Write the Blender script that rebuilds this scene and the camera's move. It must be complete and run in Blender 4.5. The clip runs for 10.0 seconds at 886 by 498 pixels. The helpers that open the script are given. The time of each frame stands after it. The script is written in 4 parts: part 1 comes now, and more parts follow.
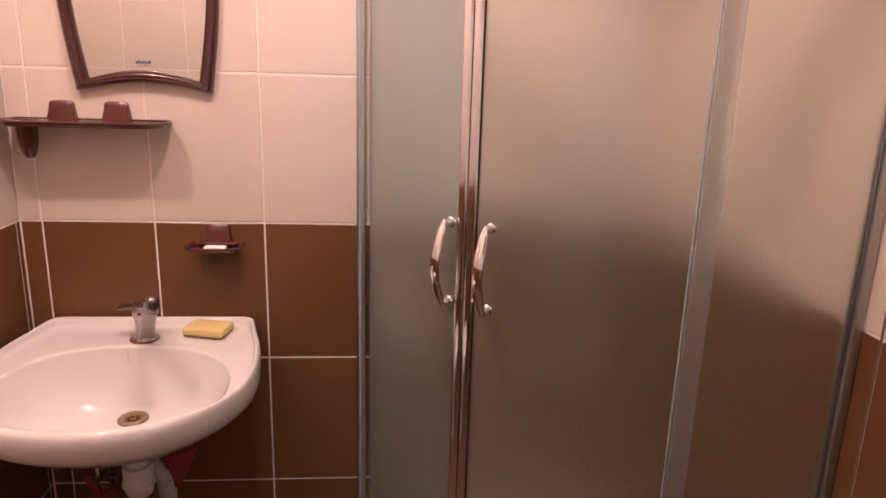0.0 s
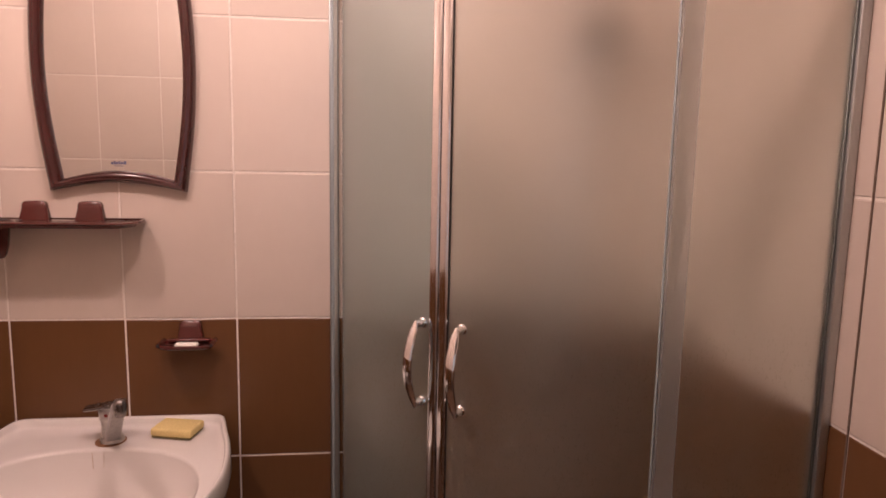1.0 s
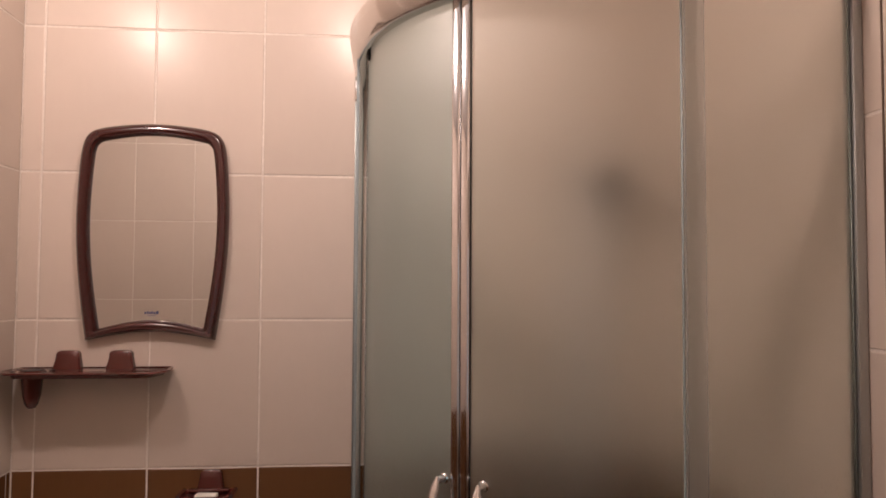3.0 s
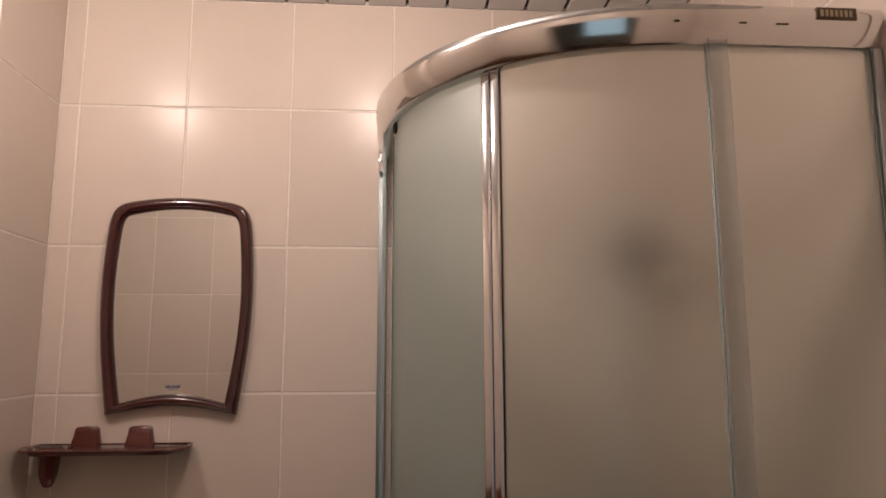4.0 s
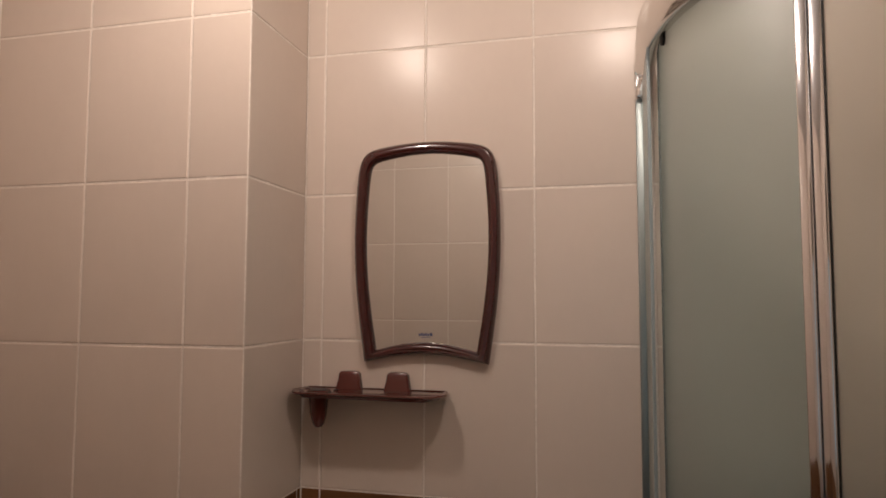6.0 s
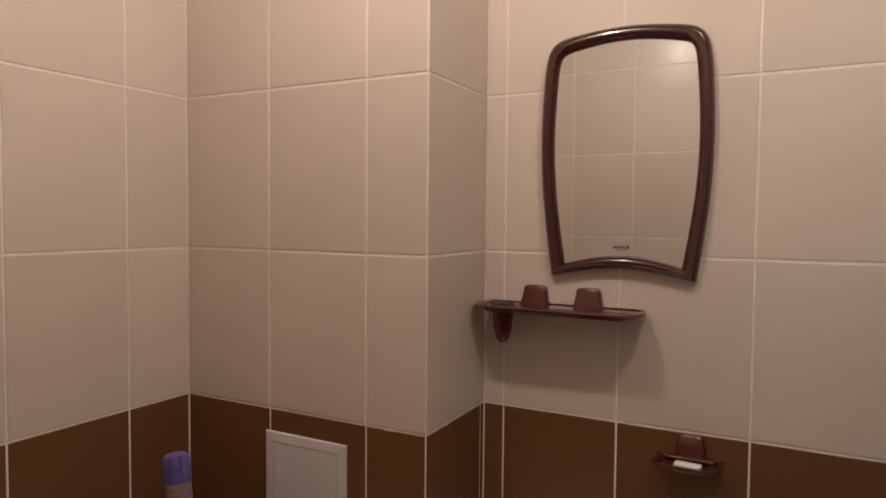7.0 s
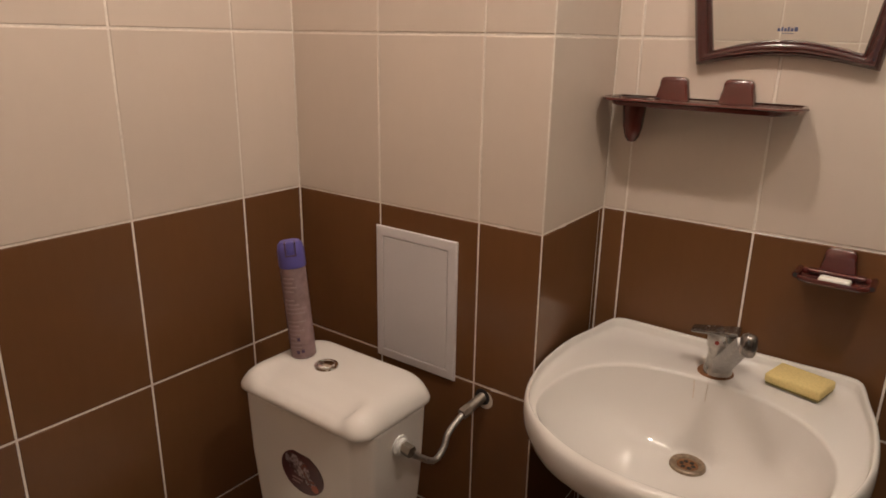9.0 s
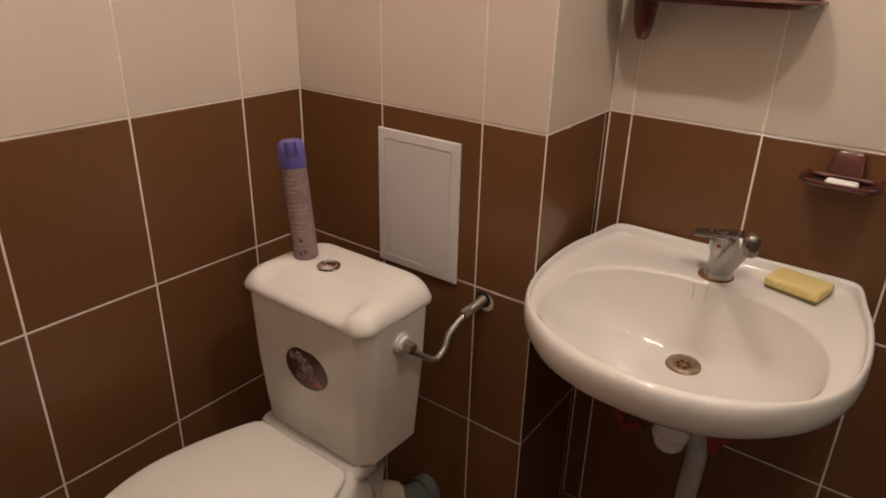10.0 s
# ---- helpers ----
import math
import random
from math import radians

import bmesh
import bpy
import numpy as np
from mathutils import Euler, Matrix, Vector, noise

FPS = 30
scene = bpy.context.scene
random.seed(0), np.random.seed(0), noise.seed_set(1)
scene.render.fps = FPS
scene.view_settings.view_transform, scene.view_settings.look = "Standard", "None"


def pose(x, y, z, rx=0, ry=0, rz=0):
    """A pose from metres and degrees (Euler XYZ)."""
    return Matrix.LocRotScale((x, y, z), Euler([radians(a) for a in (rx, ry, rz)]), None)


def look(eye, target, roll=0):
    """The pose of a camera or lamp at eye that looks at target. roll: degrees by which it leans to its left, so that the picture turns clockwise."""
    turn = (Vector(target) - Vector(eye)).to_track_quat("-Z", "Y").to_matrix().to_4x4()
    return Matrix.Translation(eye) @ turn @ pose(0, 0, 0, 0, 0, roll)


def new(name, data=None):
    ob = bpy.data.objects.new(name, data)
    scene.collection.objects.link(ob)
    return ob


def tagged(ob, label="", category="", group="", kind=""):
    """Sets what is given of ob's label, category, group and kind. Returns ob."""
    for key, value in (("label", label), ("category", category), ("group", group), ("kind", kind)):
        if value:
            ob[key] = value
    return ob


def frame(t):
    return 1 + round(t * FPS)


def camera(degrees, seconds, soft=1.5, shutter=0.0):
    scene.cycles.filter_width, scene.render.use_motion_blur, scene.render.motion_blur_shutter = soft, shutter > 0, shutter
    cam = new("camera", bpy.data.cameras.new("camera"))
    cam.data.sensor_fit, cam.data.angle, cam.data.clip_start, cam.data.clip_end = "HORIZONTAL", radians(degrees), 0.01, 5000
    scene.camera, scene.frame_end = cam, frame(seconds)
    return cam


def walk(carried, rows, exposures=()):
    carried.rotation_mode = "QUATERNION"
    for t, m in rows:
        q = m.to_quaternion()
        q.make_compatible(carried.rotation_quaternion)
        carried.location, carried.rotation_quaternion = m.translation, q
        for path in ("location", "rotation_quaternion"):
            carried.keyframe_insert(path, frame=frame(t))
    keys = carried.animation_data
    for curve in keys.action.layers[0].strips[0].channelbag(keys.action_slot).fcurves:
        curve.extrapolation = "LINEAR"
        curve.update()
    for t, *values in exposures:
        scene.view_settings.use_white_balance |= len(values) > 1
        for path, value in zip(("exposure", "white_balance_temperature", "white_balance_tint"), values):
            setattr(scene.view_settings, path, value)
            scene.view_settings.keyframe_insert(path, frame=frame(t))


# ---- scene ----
cam = camera(66.4, 10.0, soft=1.7)
PATH = [
    (0, (0.894, -1.669, 1.441), (1.065, 0.261, 0.947), 1.7),
    (0.5, (0.894, -1.665, 1.469), (1.106, 0.286, 1.081), 1.5),
    (1, (0.901, -1.677, 1.49), (1.14, 0.288, 1.209), 1.1),
    (1.5, (0.903, -1.696, 1.504), (1.131, 0.283, 1.328), 0.8),
    (2, (0.902, -1.709, 1.519), (1.115, 0.278, 1.439), 0.3),
    (2.5, (0.899, -1.71, 1.524), (1.082, 0.281, 1.525), 0.6),
    (3, (0.901, -1.712, 1.542), (1.073, 0.279, 1.626), 0.3),
    (3.2, (0.911, -1.71, 1.546), (1.065, 0.28, 1.672), 0.2),
    (4.3, (0.854, -1.688, 1.538), (0.99, 0.282, 1.852), -0.3),
    (4.5, (0.855, -1.671, 1.548), (0.947, 0.303, 1.853), -0.0),
    (5, (0.824, -1.633, 1.561), (0.782, 0.346, 1.843), -0.1),
    (5.2, (0.807, -1.625, 1.547), (0.695, 0.353, 1.824), -0.2),
    (6.3, (0.752, -1.522, 1.536), (0.115, 0.372, 1.618), 0.2),
    (6.5, (0.728, -1.498, 1.531), (0.002, 0.365, 1.576), 0.2),
    (7, (0.684, -1.447, 1.511), (-0.262, 0.313, 1.42), 0.5),
    (7.5, (0.654, -1.42, 1.486), (-0.452, 0.231, 1.255), 0.0),
    (8, (0.627, -1.403, 1.47), (-0.541, 0.18, 1.107), 0.2),
    (8.5, (0.616, -1.388, 1.449), (-0.549, 0.166, 0.973), 0.4),
    (9, (0.605, -1.385, 1.427), (-0.531, 0.15, 0.833), 1.0),
    (9.5, (0.607, -1.386, 1.408), (-0.504, 0.121, 0.705), 1.0),
    (10, (0.609, -1.39, 1.386), (-0.48, 0.08, 0.577), 1.5),
]
EXPOSURES = [(0.0, 0.30, 7200, 39), (1.0, -0.14, 7100, 37), (2.0, -0.48, 6950, 31), (3.0, -0.70, 6750, 22), (4.5, -1.10, 6550, 14), (5.0, -1.14, 6550, 13),
             (6.5, -1.07, 6560, 11), (7.0, -0.90, 6580, 9), (8.0, -0.54, 6650, 7), (8.5, -0.40, 6700, 7), (9.0, -0.29, 6720, 7), (10.0, -0.14, 6720, 7)]
walk(cam, [(t, look(e, g, r)) for t, e, g, r in PATH],
     exposures=EXPOSURES)

# ---- world and lamps ----
world = bpy.data.worlds.new("world")
world.use_nodes = True
world.node_tree.nodes["Background"].inputs[0].default_value = (0.02, 0.018, 0.016, 1)
world.node_tree.nodes["Background"].inputs[1].default_value = 0.1
scene.world = world

CEILING = 2.447
LAMPS = [(0.085, -0.730), (0.790, -0.720)]
for lx, ly in LAMPS:
    ld = bpy.data.lights.new("bulb_light", "POINT")
    ld.energy, ld.color, ld.shadow_soft_size = 20.0, (1.0, 0.84, 0.735), 0.030
    new("bulb_light", ld).location = (lx, ly, CEILING - 0.062)


# ---- materials ----
def material(name, color, rough=0.5, metal=0.0, vary=0.0, grain=0.0, grain_scale=60.0, bump=0.0, bump_scale=200.0,
             stretch=(1, 1, 1), island=0.0, coat=0.0, rough_vary=0.0, specular=0.5):
    """Principled surface with broad variation, fine grain, relief and a shift from piece to piece."""
    m = bpy.data.materials.new(name)
    m.use_nodes = True
    nt = m.node_tree
    b = nt.nodes["Principled BSDF"]
    b.inputs["Base Color"].default_value = (*color, 1)
    b.inputs["Roughness"].default_value = rough
    b.inputs["Metallic"].default_value = metal
    b.inputs["Coat Weight"].default_value = coat
    b.inputs["Coat Roughness"].default_value = 0.06
    b.inputs["Specular IOR Level"].default_value = specular
    tc = nt.nodes.new("ShaderNodeTexCoord")
    mp = nt.nodes.new("ShaderNodeMapping")
    mp.inputs["Scale"].default_value = stretch
    nt.links.new(tc.outputs["Object"], mp.inputs["Vector"])

    def noise_at(scale, detail=4.0):
        n = nt.nodes.new("ShaderNodeTexNoise")
        n.inputs["Scale"].default_value = scale
        n.inputs["Detail"].default_value = detail
        nt.links.new(mp.outputs["Vector"], n.inputs["Vector"])
        return n

    value = None

    def times(sock, low, high):
        nonlocal value
        r = nt.nodes.new("ShaderNodeMapRange")
        r.inputs["From Min"].default_value, r.inputs["From Max"].default_value = 0.25, 0.75
        r.inputs["To Min"].default_value, r.inputs["To Max"].default_value = low, high
        nt.links.new(sock, r.inputs["Value"])
        if value is None:
            value = r.outputs["Result"]
        else:
            k = nt.nodes.new("ShaderNodeMath")
            k.operation = "MULTIPLY"
            nt.links.new(value, k.inputs[0])
            nt.links.new(r.outputs["Result"], k.inputs[1])
            value = k.outputs["Value"]

    if vary:
        times(noise_at(3.5).outputs["Fac"], 1 - vary, 1 + vary)
    if grain:
        times(noise_at(grain_scale, 6.0).outputs["Fac"], 1 - grain, 1 + grain)
    if island:
        oi = nt.nodes.new("ShaderNodeObjectInfo")
        times(oi.outputs["Random"], 1 - island, 1 + island)
    if value is not None:
        vm = nt.nodes.new("ShaderNodeVectorMath")
        vm.operation = "SCALE"
        vm.inputs[0].default_value = color
        nt.links.new(value, vm.inputs["Scale"])
        nt.links.new(vm.outputs["Vector"], b.inputs["Base Color"])
    if rough_vary:
        r = nt.nodes.new("ShaderNodeMapRange")
        r.inputs["From Min"].default_value, r.inputs["From Max"].default_value = 0.3, 0.7
        r.inputs["To Min"].default_value, r.inputs["To Max"].default_value = rough - rough_vary, rough + rough_vary
        nt.links.new(noise_at(14.0).outputs["Fac"], r.inputs["Value"])
        nt.links.new(r.outputs["Result"], b.inputs["Roughness"])
    if bump:
        bp = nt.nodes.new("ShaderNodeBump")
        bp.inputs["Strength"].default_value = bump
        bp.inputs["Distance"].default_value = 0.001
        nt.links.new(noise_at(bump_scale, 3.0).outputs["Fac"], bp.inputs["Height"])
        nt.links.new(bp.outputs["Normal"], b.inputs["Normal"])
    return m


CREAM = material("cream_tile", (0.64, 0.55, 0.475), 0.27, vary=0.035, grain=0.010, grain_scale=45, bump=0.006, bump_scale=50,
                 stretch=(1, 1, 0.6), island=0.03, rough_vary=0.0, specular=0.33)
BROWN = material("brown_tile", (0.158, 0.073, 0.0305), 0.27, vary=0.04, grain=0.025, grain_scale=60, bump=0.012, bump_scale=60,
                 stretch=(1, 1, 0.30), island=0.05, rough_vary=0.0, specular=0.32)
GROUT = material("grout", (0.755, 0.69, 0.62), 0.9, vary=0.10, grain=0.12, grain_scale=120, bump=0.4, bump_scale=300)
PLASTER = material("plaster", (0.62, 0.55, 0.46), 0.9, vary=0.06, grain=0.05, bump=0.3, bump_scale=120)
CERAMIC = material("white_glazed_ceramic", (0.735, 0.705, 0.672), 0.07, vary=0.03, specular=0.62)
SEAT = material("white_seat_plastic", (0.80, 0.78, 0.73), 0.22, vary=0.02, bump=0.05)
WHITE = material("white_plastic", (0.74, 0.73, 0.72), 0.35, vary=0.03, bump=0.08, bump_scale=150)
HATCH = material("hatch_plastic", (0.67, 0.64, 0.65), 0.42, vary=0.03, bump=0.1, bump_scale=150)
# Soil pipe grey, darkened in colour for the shade behind the pan.
SHADEDGREY = material("shaded_grey_pipe", (0.125, 0.125, 0.12), 0.5, vary=0.08, grain=0.08)
PALEGREY = material("pale_grey_pipe", (0.44, 0.455, 0.45), 0.42, vary=0.08, grain=0.1)
IVORY = material("ivory_plastic", (0.62, 0.54, 0.42), 0.45, vary=0.05)
WINE = material("wine_red_plastic", (0.088, 0.0152, 0.0118), 0.22, vary=0.14, grain=0.06, grain_scale=200, specular=0.45, coat=0.6)
# Darker copy of the wine red: shade along the mirror's moulding put into colour.
SHADEDWINE = material("shaded_wine_red_plastic", (0.050, 0.0098, 0.0085), 0.20, vary=0.12, grain=0.06, grain_scale=200, specular=0.5, coat=0.5)
CHROME = material("chrome", (0.80, 0.80, 0.81), 0.07, metal=1.0, rough_vary=0.03)
WORN = material("limescaled_chrome", (0.50, 0.48, 0.45), 0.28, metal=0.75, vary=0.3, grain=0.35, grain_scale=60, rough_vary=0.12)
RAIL = material("polished_aluminium", (0.78, 0.77, 0.75), 0.13, metal=1.0, rough_vary=0.04)
STEEL = material("braided_steel", (0.48, 0.46, 0.43), 0.5, metal=0.9, grain=0.45, grain_scale=420, bump=1.0, bump_scale=420)
DRAINMETAL = material("rusty_drain_metal", (0.27, 0.20, 0.14), 0.42, metal=0.55, vary=0.25, grain=0.3, grain_scale=120)
# Chrome with the dark surroundings it mirrors put into its base colour.
DARKCHROME = material("dark_reflection_chrome", (0.26, 0.235, 0.22), 0.24, metal=0.9, vary=0.25, grain=0.3, grain_scale=90, rough_vary=0.08)
ANODISED = material("anodised_aluminium", (0.29, 0.33, 0.325), 0.36, metal=0.9, vary=0.06, bump=0.04)
SATIN = material("satin_aluminium", (0.50, 0.525, 0.525), 0.42, metal=0.85, vary=0.05, bump=0.04)
BRASS = material("dull_nickel", (0.40, 0.36, 0.31), 0.44, metal=0.9, vary=0.2, grain=0.25)
LIMESCALE = material("limescale_coated_metal", (0.40, 0.385, 0.37), 0.42, metal=0.35, vary=0.12, grain=0.2, grain_scale=140, bump=0.15, bump_scale=260)
MIRROR = material("mirror_glass", (0.73, 0.75, 0.745), 0.012, metal=1.0)
BLACK = material("black_rubber_and_hole_shade", (0.015, 0.014, 0.014), 0.5, grain=0.1)
DARK = material("hole_shade_and_joint_dark", (0.02, 0.017, 0.015), 0.8, grain=0.2)
SOAP = material("white_soap", (0.82, 0.80, 0.74), 0.4, vary=0.04)
SPONGE = material("yellow_sponge", (0.72, 0.57, 0.25), 0.9, vary=0.08, grain=0.10, grain_scale=200, bump=0.35, bump_scale=300)
SPONGE_PAD = material("green_grey_scourer", (0.30, 0.25, 0.10), 0.95, grain=0.3, grain_scale=300, bump=0.8, bump_scale=500)
RED = material("red_cloth", (0.27, 0.030, 0.030), 0.75, vary=0.15, grain=0.12, grain_scale=250, bump=0.5, bump_scale=350)
REDPAINT = material("red_enamel", (0.22, 0.022, 0.015), 0.35, vary=0.08)
PURPLE = material("violet_plastic", (0.115, 0.10, 0.36), 0.35, vary=0.04)
CANSKIN = material("mauve_printed_tin", (0.30, 0.21, 0.215), 0.33, metal=0.3, vary=0.18, grain=0.22, grain_scale=55, stretch=(1, 1, 1.2))
CANDARK = material("violet_print_and_slot_shade", (0.10, 0.065, 0.12), 0.35, metal=0.2, vary=0.1)
CANPALE = material("pale_print", (0.37, 0.28, 0.28), 0.35, metal=0.1, vary=0.1)
STICKER = material("dark_red_sticker", (0.075, 0.018, 0.022), 0.3, vary=0.35, grain=0.3, grain_scale=30)


def patchy(name, colors, scale, rough):
    """Irregular printed patches in a few colours."""
    m = bpy.data.materials.new(name)
    m.use_nodes = True
    nt = m.node_tree
    tc = nt.nodes.new("ShaderNodeTexCoord")
    n = nt.nodes.new("ShaderNodeTexNoise")
    n.inputs["Scale"].default_value, n.inputs["Detail"].default_value = scale, 3
    r = nt.nodes.new("ShaderNodeValToRGB")
    while len(r.color_ramp.elements) < len(colors):
        r.color_ramp.elements.new(0.5)
    for el, (at, c) in zip(r.color_ramp.elements, colors):
        el.position, el.color = at, (*c, 1)
    nt.links.new(tc.outputs["Object"], n.inputs["Vector"])
    nt.links.new(n.outputs["Fac"], r.inputs["Fac"])
    b = nt.nodes["Principled BSDF"]
    nt.links.new(r.outputs["Color"], b.inputs["Base Color"])
    b.inputs["Roughness"].default_value = rough
    return m


PICTURE = patchy("sticker_picture_print", [(0.40, (0.05, 0.014, 0.016)), (0.48, (0.24, 0.19, 0.21)), (0.54, (0.42, 0.38, 0.40)), (0.60, (0.08, 0.02, 0.02)), (0.70, (0.20, 0.05, 0.03))], 70, 0.3)
STICKPALE = material("pale_sticker_print", (0.26, 0.16, 0.16), 0.3, vary=0.4, grain=0.3, grain_scale=60)
STICKRED = material("orange_sticker_print", (0.34, 0.07, 0.035), 0.3, vary=0.2)
INK = material("blue_ink", (0.09, 0.10, 0.20), 0.4)
SLAT = material("white_lacquered_slat", (0.70, 0.70, 0.70), 0.35, vary=0.03)
RUSTRUN = material("faint_rust", (0.58, 0.47, 0.37), 0.5, vary=0.2, grain=0.3, grain_scale=150)
RUST = material("rust_stain", (0.20, 0.085, 0.03), 0.7, vary=0.3, grain=0.4, grain_scale=150)
JOINT = material("empty_joint", (0.16, 0.11, 0.08), 0.9, vary=0.2)
FLOOR = material("brown_floor_tile", (0.17, 0.095, 0.055), 0.35, vary=0.12, grain=0.15)
BULB = material("frosted_bulb", (0.9, 0.88, 0.82), 0.3)
BADGE = material("bronze_badge_and_slot_shade", (0.10, 0.06, 0.035), 0.4, vary=0.2)
GOLD = material("pale_badge_print", (0.50, 0.42, 0.28), 0.4)
SEAL = material("clear_vinyl_seal", (0.60, 0.68, 0.72), 0.30, vary=0.03)
SEAL.node_tree.nodes["Principled BSDF"].inputs["Alpha"].default_value = 0.19
TEALSEAL = material("teal_vinyl_seal", (0.33, 0.41, 0.41), 0.30, vary=0.04)
TEALSEAL.node_tree.nodes["Principled BSDF"].inputs["Alpha"].default_value = 0.2


def frosted(name, rough, tint):
    """Satin glass, with dried water marks that thicken towards hand height and below."""
    m = bpy.data.materials.new(name)
    m.use_nodes = True
    nt = m.node_tree
    b = nt.nodes["Principled BSDF"]
    b.inputs["Base Color"].default_value = (*tint, 1)
    b.inputs["Transmission Weight"].default_value = 1.0
    b.inputs["IOR"].default_value = 1.45
    b.inputs["Roughness"].default_value = rough
    b.inputs["Specular IOR Level"].default_value = 0.3
    tc = nt.nodes.new("ShaderNodeTexCoord")
    mp = nt.nodes.new("ShaderNodeMapping")
    mp.inputs["Scale"].default_value = (1, 1, 0.6)
    nt.links.new(tc.outputs["Object"], mp.inputs["Vector"])
    spots = nt.nodes.new("ShaderNodeTexVoronoi")
    spots.inputs["Scale"].default_value = 330
    nt.links.new(mp.outputs["Vector"], spots.inputs["Vector"])
    trail = nt.nodes.new("ShaderNodeMapping")
    trail.inputs["Scale"].default_value = (1, 1, 0.30)
    nt.links.new(tc.outputs["Object"], trail.inputs["Vector"])
    runs = nt.nodes.new("ShaderNodeTexNoise")
    runs.inputs["Scale"].default_value, runs.inputs["Detail"].default_value = 210, 1
    nt.links.new(trail.outputs["Vector"], runs.inputs["Vector"])
    along = nt.nodes.new("ShaderNodeMapRange")
    along.inputs["From Min"].default_value, along.inputs["From Max"].default_value = 0.47, 0.62
    nt.links.new(runs.outputs["Fac"], along.inputs["Value"])
    cloud = nt.nodes.new("ShaderNodeTexNoise")
    cloud.inputs["Scale"].default_value = 7
    nt.links.new(tc.outputs["Object"], cloud.inputs["Vector"])
    cut = nt.nodes.new("ShaderNodeMapRange")
    cut.inputs["From Min"].default_value, cut.inputs["From Max"].default_value = 0.48, 0.26
    nt.links.new(spots.outputs["Distance"], cut.inputs["Value"])
    patch = nt.nodes.new("ShaderNodeMapRange")
    patch.inputs["From Min"].default_value, patch.inputs["From Max"].default_value = 0.32, 0.55
    nt.links.new(cloud.outputs["Fac"], patch.inputs["Value"])
    sep = nt.nodes.new("ShaderNodeSeparateXYZ")
    nt.links.new(tc.outputs["Object"], sep.inputs["Vector"])
    low = nt.nodes.new("ShaderNodeMapRange")
    low.inputs["From Min"].default_value, low.inputs["From Max"].default_value = 1.27, 1.14
    nt.links.new(sep.outputs["Z"], low.inputs["Value"])
    k1 = nt.nodes.new("ShaderNodeMath")
    k1.operation = "MULTIPLY"
    nt.links.new(cut.outputs["Result"], k1.inputs[0])
    nt.links.new(patch.outputs["Result"], k1.inputs[1])
    k0 = nt.nodes.new("ShaderNodeMath")
    k0.operation = "MULTIPLY"
    nt.links.new(k1.outputs["Value"], k0.inputs[0])
    nt.links.new(along.outputs["Result"], k0.inputs[1])
    k2 = nt.nodes.new("ShaderNodeMath")
    k2.operation = "MULTIPLY"
    nt.links.new(k0.outputs["Value"], k2.inputs[0])
    nt.links.new(low.outputs["Result"], k2.inputs[1])
    k3 = nt.nodes.new("ShaderNodeMath")
    k3.operation = "MULTIPLY_ADD"
    k3.inputs[1].default_value, k3.inputs[2].default_value = 0.32, 0.050
    nt.links.new(k2.outputs["Value"], k3.inputs[0])
    scale = nt.nodes.new("ShaderNodeBsdfDiffuse")
    scale.inputs["Color"].default_value = (0.58, 0.59, 0.52, 1)
    mix = nt.nodes.new("ShaderNodeMixShader")
    nt.links.new(k3.outputs["Value"], mix.inputs["Fac"])
    nt.links.new(b.outputs["BSDF"], mix.inputs[1])
    nt.links.new(scale.outputs["BSDF"], mix.inputs[2])
    nt.links.new(mix.outputs["Shader"], nt.nodes["Material Output"].inputs["Surface"])
    return m


GREENISH = frosted("green_tinged_satin_glass", 0.35, (0.66, 0.785, 0.785))
GLASS = frosted("satin_glass", 0.35, (0.89, 0.89, 0.835))


# ---- mesh helpers ----
def mesh_of(name, bm, mat, smooth=False):
    me = bpy.data.meshes.new(name)
    bmesh.ops.recalc_face_normals(bm, faces=bm.faces)
    bm.to_mesh(me)
    bm.free()
    for m in (mat if isinstance(mat, (list, tuple)) else [mat]):
        me.materials.append(m)
    if smooth:
        me.shade_smooth()
        me.set_sharp_from_angle(angle=radians(smooth if smooth > 1 else 40))
    return me


def thing(name, at, label, category, group="", kind=""):
    ob = new(name)
    ob.location = at
    ob.empty_display_size = 0.05
    return tagged(ob, label, category, group, kind)


ORIGIN = {}


def part(name, bm, mat, parent, label="", smooth=40):
    """One mesh in world coordinates, hung under a thing or under a part."""
    ob = new(name, mesh_of(name, bm, mat, smooth))
    ob.parent = parent
    at = ORIGIN.get(parent.name, parent.location.copy())
    ob.matrix_parent_inverse = Matrix.Translation(-at)
    ORIGIN[ob.name] = Vector((0, 0, 0))
    return tagged(ob, label)


def solid(name, bm, mat, label, category, smooth=40, kind="", group=""):
    ob = new(name, mesh_of(name, bm, mat, smooth))
    ORIGIN[ob.name] = Vector((0, 0, 0))
    return tagged(ob, label, category, group, kind)


def add_box(bm, lo, hi, bevel=0.0, seg=2, m=None):
    r = bmesh.ops.create_cube(bm, size=1)
    vs = r["verts"]
    for v in vs:
        v.co = Vector([a + (c + 0.5) * (b - a) for c, a, b in zip(v.co, lo, hi)])
    if bevel:
        es = list({e for v in vs for e in v.link_edges})
        g = bmesh.ops.bevel(bm, geom=es, offset=bevel, segments=seg, profile=0.5, affect="EDGES")
        vs = list({v for f in g["faces"] for v in f.verts} | {v for v in vs if v.is_valid})
    if m is not None:
        bmesh.ops.transform(bm, matrix=m, verts=vs)
    return vs


def box(lo, hi, bevel=0.0, seg=2, m=None):
    bm = bmesh.new()
    add_box(bm, lo, hi, bevel, seg, m)
    return bm


